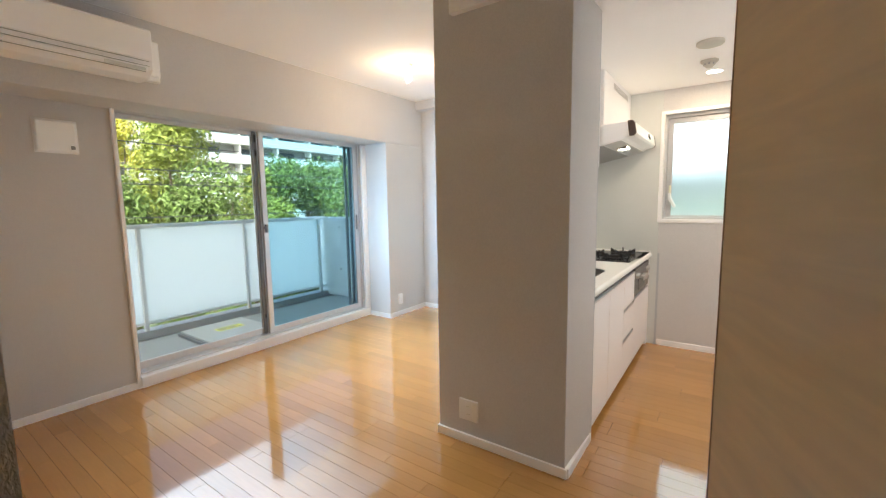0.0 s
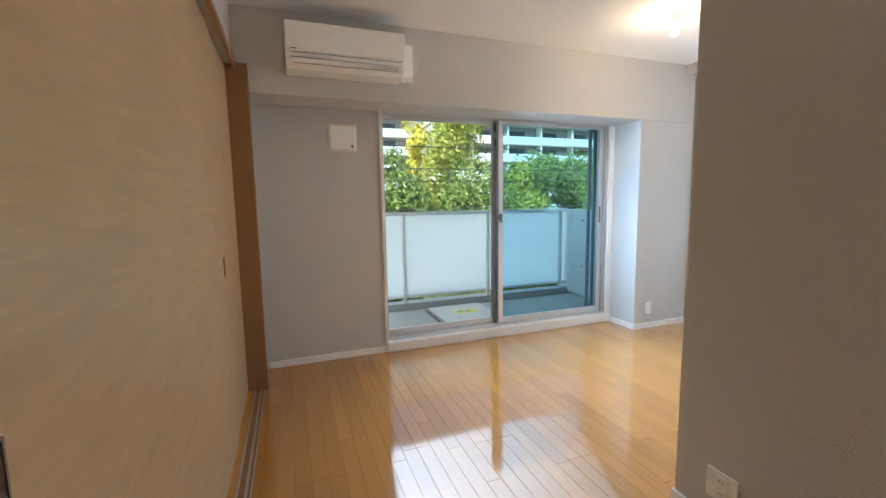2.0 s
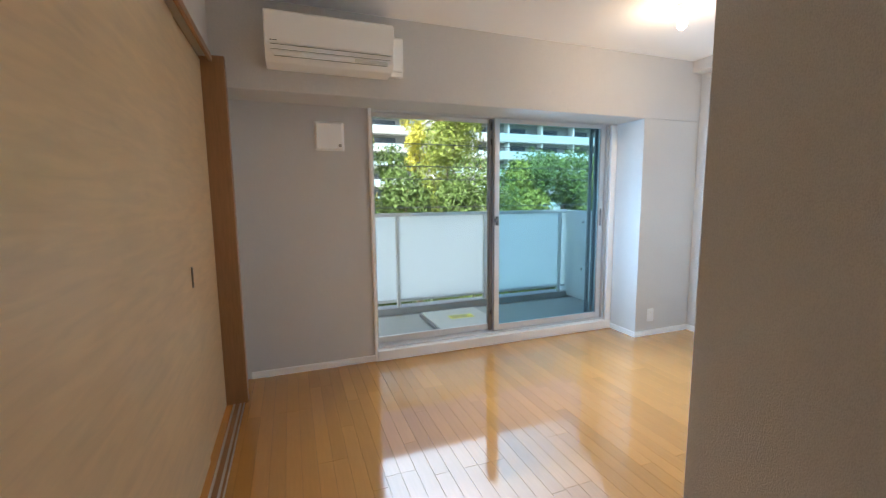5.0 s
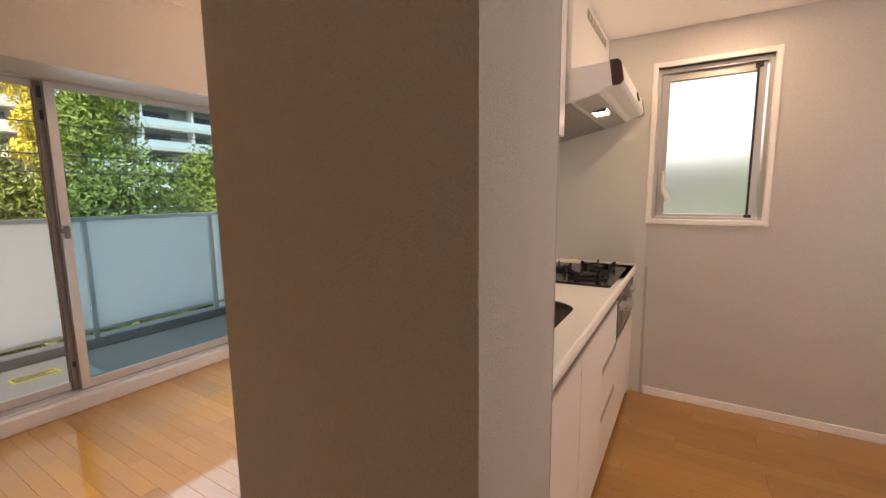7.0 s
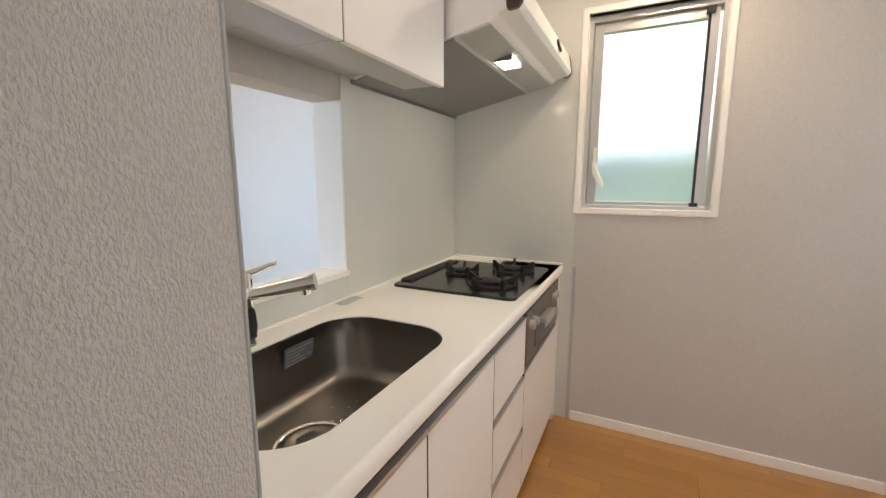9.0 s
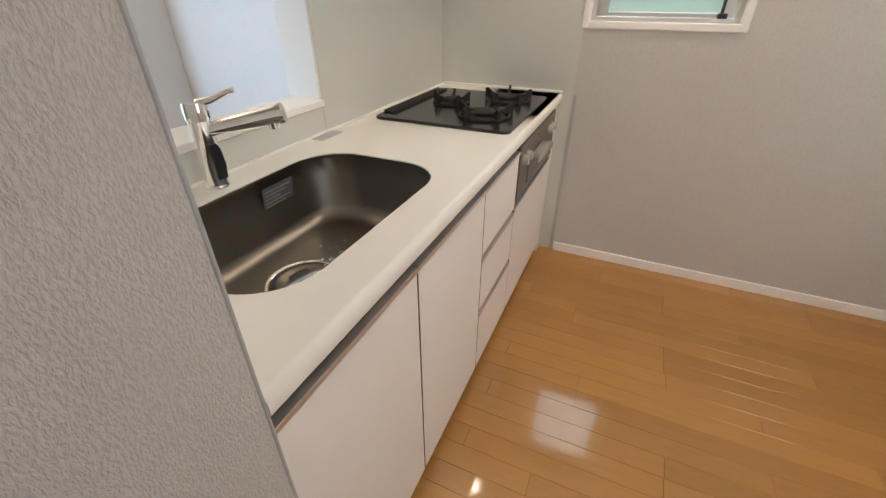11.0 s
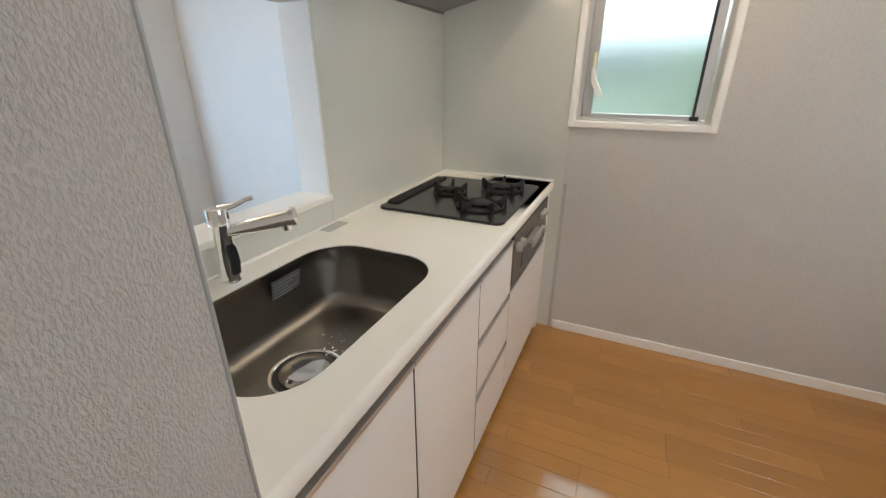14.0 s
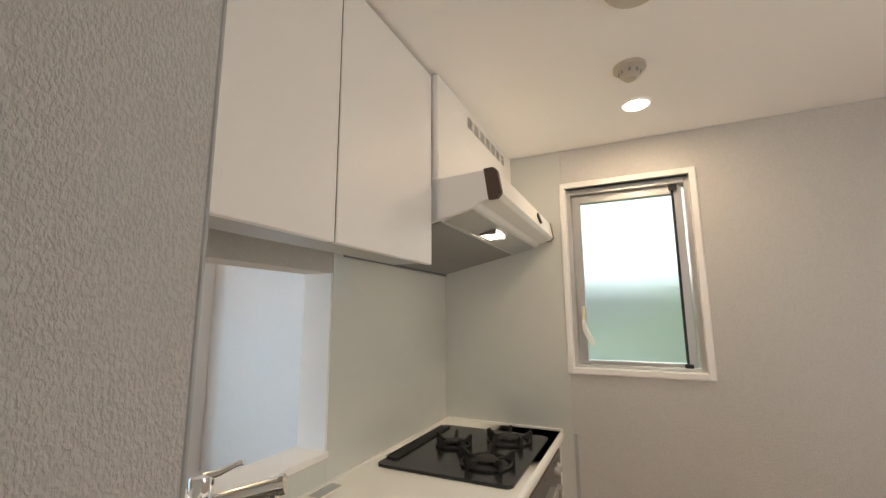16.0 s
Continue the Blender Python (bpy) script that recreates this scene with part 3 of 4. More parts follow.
def outlet(m):
    o = thing("wall_outlet", "white plastic double wall outlet", "outlet", "wall outlets")
    part("plate", boxes((-0.06, -0.008, -0.06, 0.06, 0, 0.06), bevel=0.003), WHITEPLASTIC, o)
    part("insert", boxes((-0.026, -0.011, -0.045, 0.026, -0.0075, 0.045), bevel=0.001), WHITEPLASTIC, o)
    for x in (-0.007, 0.007):
        for z in (-0.024, 0.024):
            part("slot", boxes((x - 0.0015, -0.0118, z - 0.006, x + 0.0015, -0.0105, z + 0.006)), BLACKPLASTIC, o)
    o.matrix_world = m
    return o


o1 = outlet(pose(-1.590, 5.035, 0.195))
copy_thing(o1, pose(BX, 6.87, 0.20, 0, 0, 90) @ Matrix.Scale(0.6, 4, (1, 0, 0)))
copy_thing(o1, pose(-3.83, 3.252, 0.20, 0, 0, 180) @ Matrix.Scale(0.6, 4, (1, 0, 0)))

# ---- lamps ----
bl = thing("bulb_lamp", "bare lit bulb in a white ceiling socket", "lamp")
part("ceiling_rose", lathe([(0.045, 0), (0.045, -0.012), (0.03, -0.022), (0.03, -0.035), (0.022, -0.04), (0.022, -0.065)], (-2.87, 6.14, CEIL), 24), WHITEPLASTIC, bl, smooth=True)
b = part("bulb", lathe([(0.014, -0.066), (0.016, -0.078), (0.026, -0.098), (0.031, -0.118), (0.028, -0.136), (0.016, -0.148), (0.004, -0.152)], (-2.87, 6.14, CEIL), 24), BULBGLOW, bl, "glowing warm bulb", True)
b.visible_shadow = False


def downlight(y):
    d = thing("downlight", "round recessed ceiling downlight, lit", "lamp", "kitchen downlights")
    part("ring", lathe([(0.062, 0), (0.062, -0.004), (0.052, -0.006), (0.050, -0.002), (0.048, -0.001)], (-0.60, y, KCEIL), 32), WHITEPLASTIC, d, smooth=True)
    part("diffuser", lathe([(0.048, -0.0015), (0.047, -0.005), (0.03, -0.0065)], (-0.60, y, KCEIL), 32), LAMPGLOW, d, "glowing lamp disc")


downlight(6.98)
disc = thing("ceiling_cover", "round beige blank cover on the kitchen ceiling", "cover", bm=lathe([(0.075, 0), (0.076, -0.014), (0.068, -0.022), (0.03, -0.025)], (-0.60, 6.27, KCEIL)), material=AGEDPLASTIC, smooth=True)
det = thing("smoke_detector", "beige round smoke detector on the kitchen ceiling", "smoke detector")
part("base", lathe([(0.055, 0), (0.056, -0.012), (0.048, -0.018)], (-0.62, 6.675, KCEIL)), AGEDPLASTIC, det, smooth=True)
part("head", lathe([(0.036, -0.018), (0.034, -0.036), (0.024, -0.044), (0.022, -0.05), (0.012, -0.053)], (-0.62, 6.675, KCEIL)), AGEDPLASTIC, det, smooth=True)
part("slots", boxes(*[(-0.62 + 0.033 * math.cos(a) - 0.004, 6.675 + 0.033 * math.sin(a) - 0.004, KCEIL - 0.034, -0.62 + 0.033 * math.cos(a) + 0.004, 6.675 + 0.033 * math.sin(a) + 0.004, KCEIL - 0.022)
                      for a in [i * math.pi / 4 for i in range(8)]]), RUBBER, det)

# ---- kitchen window ----
kw = setting("window_2", "small kitchen window with obscure glass, closed", "window",
             boxes((KX0 - 0.028, NY - 0.012, KZ0 - 0.028, KX0, NY + 0.06, KZ1 + 0.028), (KX1, NY - 0.012, KZ0 - 0.028, KX1 + 0.028, NY + 0.06, KZ1 + 0.028),
                   (KX0, NY - 0.012, KZ1, KX1, NY + 0.06, KZ1 + 0.028), (KX0, NY - 0.014, KZ0 - 0.028, KX1, NY + 0.06, KZ0), bevel=0.003), TRIM)
part("window_frame", boxes((KX0, NY + 0.03, KZ0, KX0 + 0.022, NY + 0.13, KZ1), (KX1 - 0.022, NY + 0.03, KZ0, KX1, NY + 0.13, KZ1),
                           (KX0 + 0.022, NY + 0.03, KZ1 - 0.03, KX1 - 0.022, NY + 0.13, KZ1), (KX0 + 0.022, NY + 0.03, KZ0, KX1 - 0.022, NY + 0.13, KZ0 + 0.016), bevel=0.002), ALU, kw)
part("sash", boxes((KX0 + 0.024, NY + 0.055, KZ0 + 0.018, KX0 + 0.066, NY + 0.095, KZ1 - 0.032), (KX1 - 0.07, NY + 0.055, KZ0 + 0.018, KX1 - 0.03, NY + 0.095, KZ1 - 0.032),
                   (KX0 + 0.066, NY + 0.055, KZ1 - 0.075, KX1 - 0.07, NY + 0.095, KZ1 - 0.032), (KX0 + 0.066, NY + 0.055, KZ0 + 0.018, KX1 - 0.07, NY + 0.095, KZ0 + 0.034), bevel=0.002), ALU, kw)
kp = part("pane", boxes((KX0 + 0.062, NY + 0.072, KZ0 + 0.03, KX1 - 0.066, NY + 0.078, KZ1 - 0.07)), OBSCURE, kw, "obscure patterned glass")
kp.visible_shadow = False
part("seal", boxes((KX1 - 0.076, NY + 0.05, KZ0 + 0.018, KX1 - 0.064, NY + 0.056, KZ1 - 0.02), (KX1 - 0.085, NY + 0.03, KZ0 + 0.016, KX1 - 0.05, NY + 0.055, KZ0 + 0.034),
                   (KX1 - 0.085, NY + 0.03, KZ1 - 0.06, KX1 - 0.05, NY + 0.055, KZ1 - 0.03), bevel=0.002), BLACKPLASTIC, kw, "black seal strip and corner blocks")
part("window_handle", prism([(KX0 + 0.045, 1.40), (KX0 + 0.062, 1.40), (KX0 + 0.070, 1.36), (KX0 + 0.105, 1.29), (KX0 + 0.102, 1.275), (KX0 + 0.088, 1.272), (KX0 + 0.05, 1.34)], "y", NY + 0.025, NY + 0.045, 0.004), WHITEPLASTIC, kw)
part("latch_plate", boxes((KX0 + 0.046, NY + 0.045, 1.38, KX0 + 0.06, NY + 0.056, 1.47), bevel=0.003), CREAMPLASTIC, kw)

# assumed window, never in view, added with the fill lamp in front
side_win = setting("window_3", "assumed unseen side window of the kitchen with milky glass", "window",
                   boxes((0.60, 4.68, 0.93, 0.66, 4.72, 1.97), (0.60, 5.78, 0.93, 0.66, 5.82, 1.97), (0.60, 4.72, 0.93, 0.66, 5.78, 0.97), (0.60, 4.72, 1.93, 0.66, 5.78, 1.97), bevel=0.002), ALU)
part("pane", boxes((0.627, 4.715, 0.965, 0.633, 5.785, 1.935)), MILKGLASS, side_win)

# ---- kitchen unit ----
CT, FX, Y0, Y1 = 0.862, -1.042, 5.435, NY - 0.003
setting("splash_panel", "glossy pale grey kitchen wall panels", "wall panel",
        boxes((-1.666, 6.372, CT, -1.662, NY - 0.001, KCEIL - 0.004), (-1.661, NY - 0.004, 0.0, -0.978, NY - 0.0002, KCEIL - 0.004), (-1.666, 5.435, CT, -1.662, 6.370, 0.944)), PANEL)
part_trim = setting("panel_trim", "slim grey edge trim of the wall panel", "trim", boxes((-0.978, NY - 0.006, 0.0, -0.962, NY - 0.0002, 0.858)), UNDERPANEL)
sill = setting("hatch_sill", "pale wooden sill of the serving hatch", "sill", boxes((-1.80, 5.434, 0.946, -1.655, 6.376, 0.968), bevel=0.003), COUNTER)
part("hatch_jamb", boxes((-1.789, 6.364, 0.968, -1.664, 6.372, 1.584)), TRIM, sill)


def ring(cx, cy, hx, hy, r, n=8):
    """A rounded rectangle, counter-clockwise."""
    pts = []
    for sx, sy, a0 in ((1, 1, 0), (-1, 1, 90), (-1, -1, 180), (1, -1, 270)):
        for i in range(n + 1):
            a = radians(a0 + 90 * i / n)
            pts.append((cx + sx * (hx - r) + r * math.cos(a), cy + sy * (hy - r) + r * math.sin(a)))
    return pts


SX, SYY, SHX, SHY, SR = -1.343, 5.885, 0.208, 0.33, 0.13


def worktop():
    """The slab with its rounded front and the opening for the bowl."""
    bm = bmesh.new()
    hole = ring(SX, SYY, SHX, SHY, SR)
    x0, x1 = -1.662, -1.041
    n = len(hole)
    def rim(p):
        dx, dy = p[0] - SX, p[1] - SYY
        k = min((((x1 if dx > 0 else x0) - SX) / dx) if abs(dx) > 1e-6 else 9e9, (((6.36 if dy > 0 else Y0) - SYY) / dy) if abs(dy) > 1e-6 else 9e9)
        return SX + dx * k, SYY + dy * k
    top_h = [bm.verts.new((*p, CT)) for p in hole]
    low_h = [bm.verts.new((*p, CT - 0.004)) for p in hole]
    out = [bm.verts.new((*rim(p), CT)) for p in hole]
    for i in range(n):
        j = (i + 1) % n
        bm.faces.new((out[i], out[j], top_h[j], top_h[i]))
        bm.faces.new((top_h[i], top_h[j], low_h[j], low_h[i]))
    for cx, cy in ((x1, 6.36), (x0, 6.36), (x0, Y0), (x1, Y0)):
        a = min((v for v in out if abs(v.co.x - cx) < 1e-5), key=lambda v: abs(v.co.y - cy))
        c = min((v for v in out if abs(v.co.y - cy) < 1e-5), key=lambda v: abs(v.co.x - cx))
        if a is not c:
            q = bm.verts.new((cx, cy, CT))
            try:
                bm.faces.new((a, q, c))
            except ValueError:
                pass
    v = [bm.verts.new(p) for p in ((x0, 6.36, CT), (x1, 6.36, CT), (x1, Y1, CT), (x0, Y1, CT))]
    bm.faces.new(v)
    # rounded front edge
    prof = [(x1, CT)] + [(x1 + 0.014 * math.sin(a), CT - 0.022 + 0.022 * math.cos(a)) for a in [i * math.pi / 16 for i in range(1, 9)]] + [(x1 + 0.013, CT - 0.036), (x1 + 0.008, CT - 0.042), (x1 - 0.05, CT - 0.042)]
    for (ax, az), (bx, bz) in zip(prof, prof[1:]):
        q = [bm.verts.new(p) for p in ((ax, Y0, az), (ax, Y1, az), (bx, Y1, bz), (bx, Y0, bz))]
        bm.faces.new(q)
    bm.faces.new([bm.verts.new((px, Y0, pz)) for px, pz in prof + [(x1 - 0.05, CT)]])
    bmesh.ops.remove_doubles(bm, verts=bm.verts, dist=1e-5)
    bmesh.ops.recalc_face_normals(bm, faces=bm.faces)
    return bm


top = thing("worktop", "cream white acrylic worktop with a rounded front edge", "worktop", bm=worktop(), material=COUNTER)
for f in top.data.polygons:
    f.use_smooth = True
top.data.set_sharp_from_angle(angle=radians(35))
part("back_lip", boxes((-1.662, Y0, CT, -1.648, Y1, CT + 0.006), (-1.648, Y1 - 0.012, CT, -1.03, Y1, CT + 0.012), bevel=0.002), COUNTER, top)


def bowl():
    bm = bmesh.new()
    levels = [(0.003, 0.0045), (-0.008, 0.0), (-0.05, 0.008), (-0.15, 0.022), (-0.175, 0.034), (-0.188, 0.06), (-0.192, 0.10)]
    loops = []
    for dz, inset in levels:
        loops.append([bm.verts.new((x, y, CT - 0.006 + dz)) for x, y in ring(SX, SYY, SHX - inset + 0.004, SHY - inset + 0.004, max(SR - inset * 0.4, 0.03))])
    for a, c in zip(loops, loops[1:]):
        for i in range(len(a)):
            j = (i + 1) % len(a)
            bm.faces.new((a[j], a[i], c[i], c[j]))
    bm.faces.new(loops[-1])
    bmesh.ops.recalc_face_normals(bm, faces=bm.faces)
    bmesh.ops.reverse_faces(bm, faces=bm.faces)
    return bm


sink = thing("kitchen_sink", "brushed stainless steel sink bowl under the worktop", "sink")
part("bowl", bowl(), STEEL, sink, smooth=True)
BZ = CT - 0.1978
DX, DY = -1.350, 5.838
part("drain_rim", lathe([(0.096, 0), (0.094, 0.003), (0.088, 0.003), (0.086, 0.001)], (DX, DY, BZ), 40), CHROME, sink, smooth=True)
part("drain_lid", lathe([(0.070, 0.001), (0.070, 0.006), (0.064, 0.011), (0.050, 0.014), (0.025, 0.0155), (0.004, 0.016)], (DX, DY, BZ), 40), CHROME_DARKREFL, sink, "polished drain cover", True)
part("drain_gap", lathe([(0.086, 0.0005), (0.085, 0.0016), (0.070, 0.0016)], (DX, DY, BZ), 40), BLACKPLASTIC, sink)
part("drain_grip", boxes((DX - 0.008, DY - 0.062, BZ + 0.008, DX + 0.008, DY - 0.045, BZ + 0.014), bevel=0.003), BLACKPLASTIC, sink)
st = part("sticker", boxes((-0.001, -0.055, -0.032, 0.001, 0.055, 0.032)), LABELGREY, sink, "grey instruction sticker")
st.matrix_world = pose(-1.5395, 5.99, CT - 0.058, 0, 9, 0)
stw = part("sticker_writing", boxes(*[(0.001, -0.048, 0.018 - 0.011 * i, 0.0016, 0.045 - 0.02 * (i % 3), 0.022 - 0.011 * i) for i in range(5)]), RUBBER, st)
random.seed(4)
drops = bmesh.new()
for i in range(34):
    u, w = random.gauss(0, 0.03), random.gauss(0, 0.045)
    bmesh.ops.create_icosphere(drops, subdivisions=1, radius=random.uniform(0.002, 0.0055),
                               matrix=Matrix.Translation((-1.36 + u, 5.93 + w, BZ + 0.0015)) @ Matrix.Diagonal((1, 1, 0.4, 1)))
thing("water_drops", "clear water drops in the sink bowl", "water", bm=drops, material=CHROME, kind="stuff", smooth=True)

FXX, FYY = -1.600, 5.866
fau = thing("kitchen_faucet", "chrome single-lever kitchen faucet with a long spout", "faucet")
part("column", lathe([(0.029, 0), (0.030, 0.004), (0.0285, 0.008), (0.0275, 0.016), (0.0265, 0.06), (0.026, 0.11), (0.027, 0.15), (0.0275, 0.162)], (FXX, FYY, CT), 36), CHROME, fau, smooth=True)
part("collar", lathe([(0.0255, 0.162), (0.0255, 0.166), (0.028, 0.167), (0.028, 0.196), (0.026, 0.203), (0.012, 0.206)], (FXX, FYY, CT), 36), CHROME, fau, "turning chrome cap of the lever", True)
OUT = Vector((0.834, 0.552, 0))
SE = Vector((FXX, FYY, CT + 0.172)) + OUT * 0.180
sp = bmesh.new()
rod(sp, (FXX, FYY, CT + 0.137), SE, 0.0165, 0.0215, 28)
part("spout", sp, CHROME, fau, smooth=True)
face = OUT * 0.98 + Vector((0, 0, 0.19))
part("spray_face", rods((SE - face * 0.004, SE + face * 0.008, 0.0245, 0.0235), seg=32), CHROME, fau, "round chrome end of the spout", True)
part("nozzle", rods((SE - OUT * 0.020 + Vector((0, 0, -0.012)), SE - OUT * 0.018 + Vector((0, 0, -0.034)), 0.0145, 0.0125), seg=20), CHROME, fau, smooth=True)
part("nozzle_grip", rods((SE - OUT * 0.062 + Vector((0, 0, -0.026)), SE - OUT * 0.034 + Vector((0, 0, -0.022)), 0.0055), seg=10), BLACKPLASTIC, fau)
lv = bmesh.new()
for a, b, r, r2 in (((0.008, 0.198), (0.040, 0.206), 0.0115, 0.0085), ((0.040, 0.206), (0.075, 0.222), 0.0085, 0.0068), ((0.075, 0.222), (0.090, 0.226), 0.0068, 0.0075)):
    rod(lv, (FXX + OUT.x * a[0], FYY + OUT.y * a[0], CT + a[1]), (FXX + OUT.x * b[0], FYY + OUT.y * b[0], CT + b[1]), r, r2, 14)
part("lever", lv, CHROME, fau, smooth=True)
part("grip_inset", prism([(FYY - 0.013, CT + 0.026), (FYY + 0.013, CT + 0.024), (FYY + 0.018, CT + 0.060), (FYY + 0.014, CT + 0.098), (FYY + 0.006, CT + 0.112), (FYY - 0.012, CT + 0.112), (FYY - 0.016, CT + 0.095), (FYY - 0.012, CT + 0.062)], "x", FXX + 0.012, FXX + 0.0295, 0.003), BLACKPLASTIC, fau, "black grip inset")
thing("outlet_cover", "small steel cover plate let into the worktop", "cover plate", bm=boxes((-1.648, 6.275, CT - 0.001, -1.602, 6.385, CT + 0.0022), bevel=0.001), material=GREYSTEEL)

# gas hob
hob = thing("gas_hob", "black three-burner gas hob set in the worktop", "hob")
part("top_plate", prism(ring(-1.335, 6.892, 0.268, 0.312, 0.03, 5), "z", CT - 0.002, CT + 0.011, 0.004), BLACKGLASS, hob)
part("exhaust_grille", boxes(*[(-1.592, 6.65 + 0.026 * i, CT + 0.011, -1.552, 6.67 + 0.026 * i, CT + 0.018) for i in range(19)], (-1.596, 6.65, CT + 0.011, -1.592, 7.16, CT + 0.02), (-1.552, 6.65, CT + 0.011, -1.548, 7.16, CT + 0.02), bevel=0.001), IRON, hob)


def burner(x, y, r):
    b = part("burner", lathe([(r * 0.75, 0), (r * 0.72, 0.004), (r * 0.42, 0.006), (r * 0.42, 0.018), (r * 0.34, 0.024), (r * 0.1, 0.025)], (x, y, CT + 0.011), 28), IRON, hob, smooth=True)
    g = bmesh.new()
    o = [(r * 0.42, 0.019), (r * 0.70, 0.024), (r * 0.98, 0.044), (r * 1.06, 0.040), (r * 1.04, 0.0), (r * 0.84, 0.0), (r * 0.78, 0.010), (r * 0.46, 0.013)]
    w = 0.0055
    for i in range(5):
        a = i * math.pi * 0.4 + 0.5
        c, s = math.cos(a), math.sin(a)
        p = [[g.verts.new((x + c * q - s * k * w, y + s * q + c * k * w, CT + 0.012 + z)) for q, z in o] for k in (-1, 1)]
        g.faces.new(p[0])
        g.faces.new(p[1][::-1])
        for m in range(len(o)):
            q = (m + 1) % len(o)
            g.faces.new((p[0][q], p[0][m], p[1][m], p[1][q]))
    seg = 30
    for i in range(seg):
        a, b2 = 2 * math.pi * i / seg, 2 * math.pi * (i + 1) / seg
        rod(g, (x + 0.92 * r * math.cos(a), y + 0.92 * r * math.sin(a), CT + 0.0165), (x + 0.92 * r * math.cos(b2), y + 0.92 * r * math.sin(b2), CT + 0.0165), 0.005, seg=6)
    bmesh.ops.recalc_face_normals(g, faces=g.faces)
    part("pan_support", g, IRON, b)


burner(-1.215, 6.755, 0.104)
burner(-1.215, 7.055, 0.100)
burner(-1.42, 6.905, 0.078)

GAP = 0.0024


def cabinet(name, label, y0, y1, fronts):
    """A base unit; fronts: (bottom, top) of each door or drawer, with a slim metal grip along its top."""
    c = thing(name, label, "cabinet", "kitchen base units")
    part("body", boxes((-1.64, y0 + 0.001, 0.045, FX - 0.075, y1 - 0.001, 0.66 if name == "sink_cabinet" else CT - 0.038)), CARCASS_SHADE, c)
    part("toe_kick", boxes((-1.60, y0, 0.0, FX - 0.05, y1, 0.044)), RUBBER, c)
    for z0, z1 in fronts:
        d = part("door" if z1 - z0 > 0.35 else "drawer_front", boxes((FX - 0.019, y0 + GAP + 0.0025, z0 + GAP, FX, y1 - GAP, z1 - 0.026), bevel=0.0012), MELAMINE, c)
        # dark strip along the door edge paints the shade in the seam
        part("seam_shade", boxes((FX - 0.019, y0 + GAP - 0.001, z0 + GAP, FX - 0.0008, y0 + GAP + 0.0025, z1 - 0.026)), CARCASS_SHADE, d, "dark strip painting the shade of the door seam")
        part("grip_rail", boxes((FX - 0.016, y0 + GAP, z1 - 0.026, FX + 0.004, y1 - GAP, z1 - 0.013), bevel=0.0008), ALU, d, "slim aluminium grip rail")
        # black strip paints the shadow line above the grip rail
        part("grip_shade", boxes((FX - 0.0195, y0 + GAP, z1 - 0.012, FX - 0.012, y1 - GAP, z1 - 0.001)), BLACKPLASTIC, d)
    return c


cabinet("sink_cabinet", "white base unit with one door under the sink", 5.436, 5.852, [(0.045, 0.80)])
cabinet("sink_cabinet", "white base unit with one door under the sink", 5.852, 6.287, [(0.045, 0.80)])
cabinet("drawer_cabinet", "narrow white base unit with three drawers", 6.287, 6.66, [(0.045, 0.325), (0.325, 0.555), (0.555, 0.80)])
cabinet("hob_cabinet", "white base unit with a drop front under the grill", 6.66, 7.30, [(0.045, 0.575)])
thing("filler_panel", "white filler panel closing the gap to the wall", "panel", bm=boxes((-1.62, 7.302, 0.0, FX, Y1 - 0.003, 0.80), bevel=0.001), material=MELAMINE)
# closes the recess; the shade in it is put into the near-black colour
thing("recess_shade", "strip under the worktop edge, near-black for the recess shade", "strip", bm=boxes((FX - 0.06, Y0, 0.776, FX - 0.024, Y1 - 0.005, CT - 0.043)), material=CARCASS_SHADE)
grill = thing("fish_grill", "steel fish grill front with knobs below the hob", "grill")
part("front_plate", boxes((FX - 0.02, 6.664, 0.578, FX + 0.004, 7.298, 0.80), bevel=0.003), STEEL, grill)
part("grill_window", boxes((FX + 0.0035, 6.80, 0.61, FX + 0.0065, 7.10, 0.70), bevel=0.001), BLACKGLASS, grill, "dark grill window")
part("grill_handle", boxes((FX + 0.004, 6.86, 0.70, FX + 0.036, 7.04, 0.722), (FX + 0.03, 6.86, 0.68, FX + 0.038, 7.04, 0.722), bevel=0.004), GREYSTEEL, grill)
for y, z in ((6.71, 0.74), (6.77, 0.74), (7.16, 0.74), (7.22, 0.74), (7.19, 0.66)):
    part("knob", rods(((FX + 0.002, y, z), (FX + 0.026, y, z), 0.020, 0.017), seg=20), GREYSTEEL, grill, smooth=True)
for y in (6.71, 6.77, 6.95, 7.16, 7.22):
    part("marking", boxes((FX + 0.004, y - 0.012, 0.774, FX + 0.0048, y + 0.012, 0.779)), BLACKPLASTIC, grill)

# upper cabinets
UX, UB = -1.272, 1.602
UY = (5.435, 5.912, 6.408)
for a, c in zip(UY, UY[1:]):
    u = thing("wall_cabinet", "white wall cabinet with one flat door, closed", "cabinet", "wall cabinets")
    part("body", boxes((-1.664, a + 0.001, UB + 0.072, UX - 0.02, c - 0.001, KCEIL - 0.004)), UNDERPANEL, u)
    part("door", boxes((UX - 0.018, a + 0.0022, UB - 0.004, UX, c - 0.0022, KCEIL - 0.012), bevel=0.0015), MELAMINE, u)
    # same painted seam shade between the wall cabinet doors
    part("seam_shade", boxes((UX - 0.018, c - 0.0022, UB - 0.004, UX - 0.0008, c + 0.0008, KCEIL - 0.012)), CARCASS_SHADE, u, "dark strip painting the shade of the door seam")
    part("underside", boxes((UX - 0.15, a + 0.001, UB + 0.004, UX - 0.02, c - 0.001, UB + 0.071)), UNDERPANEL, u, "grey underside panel")
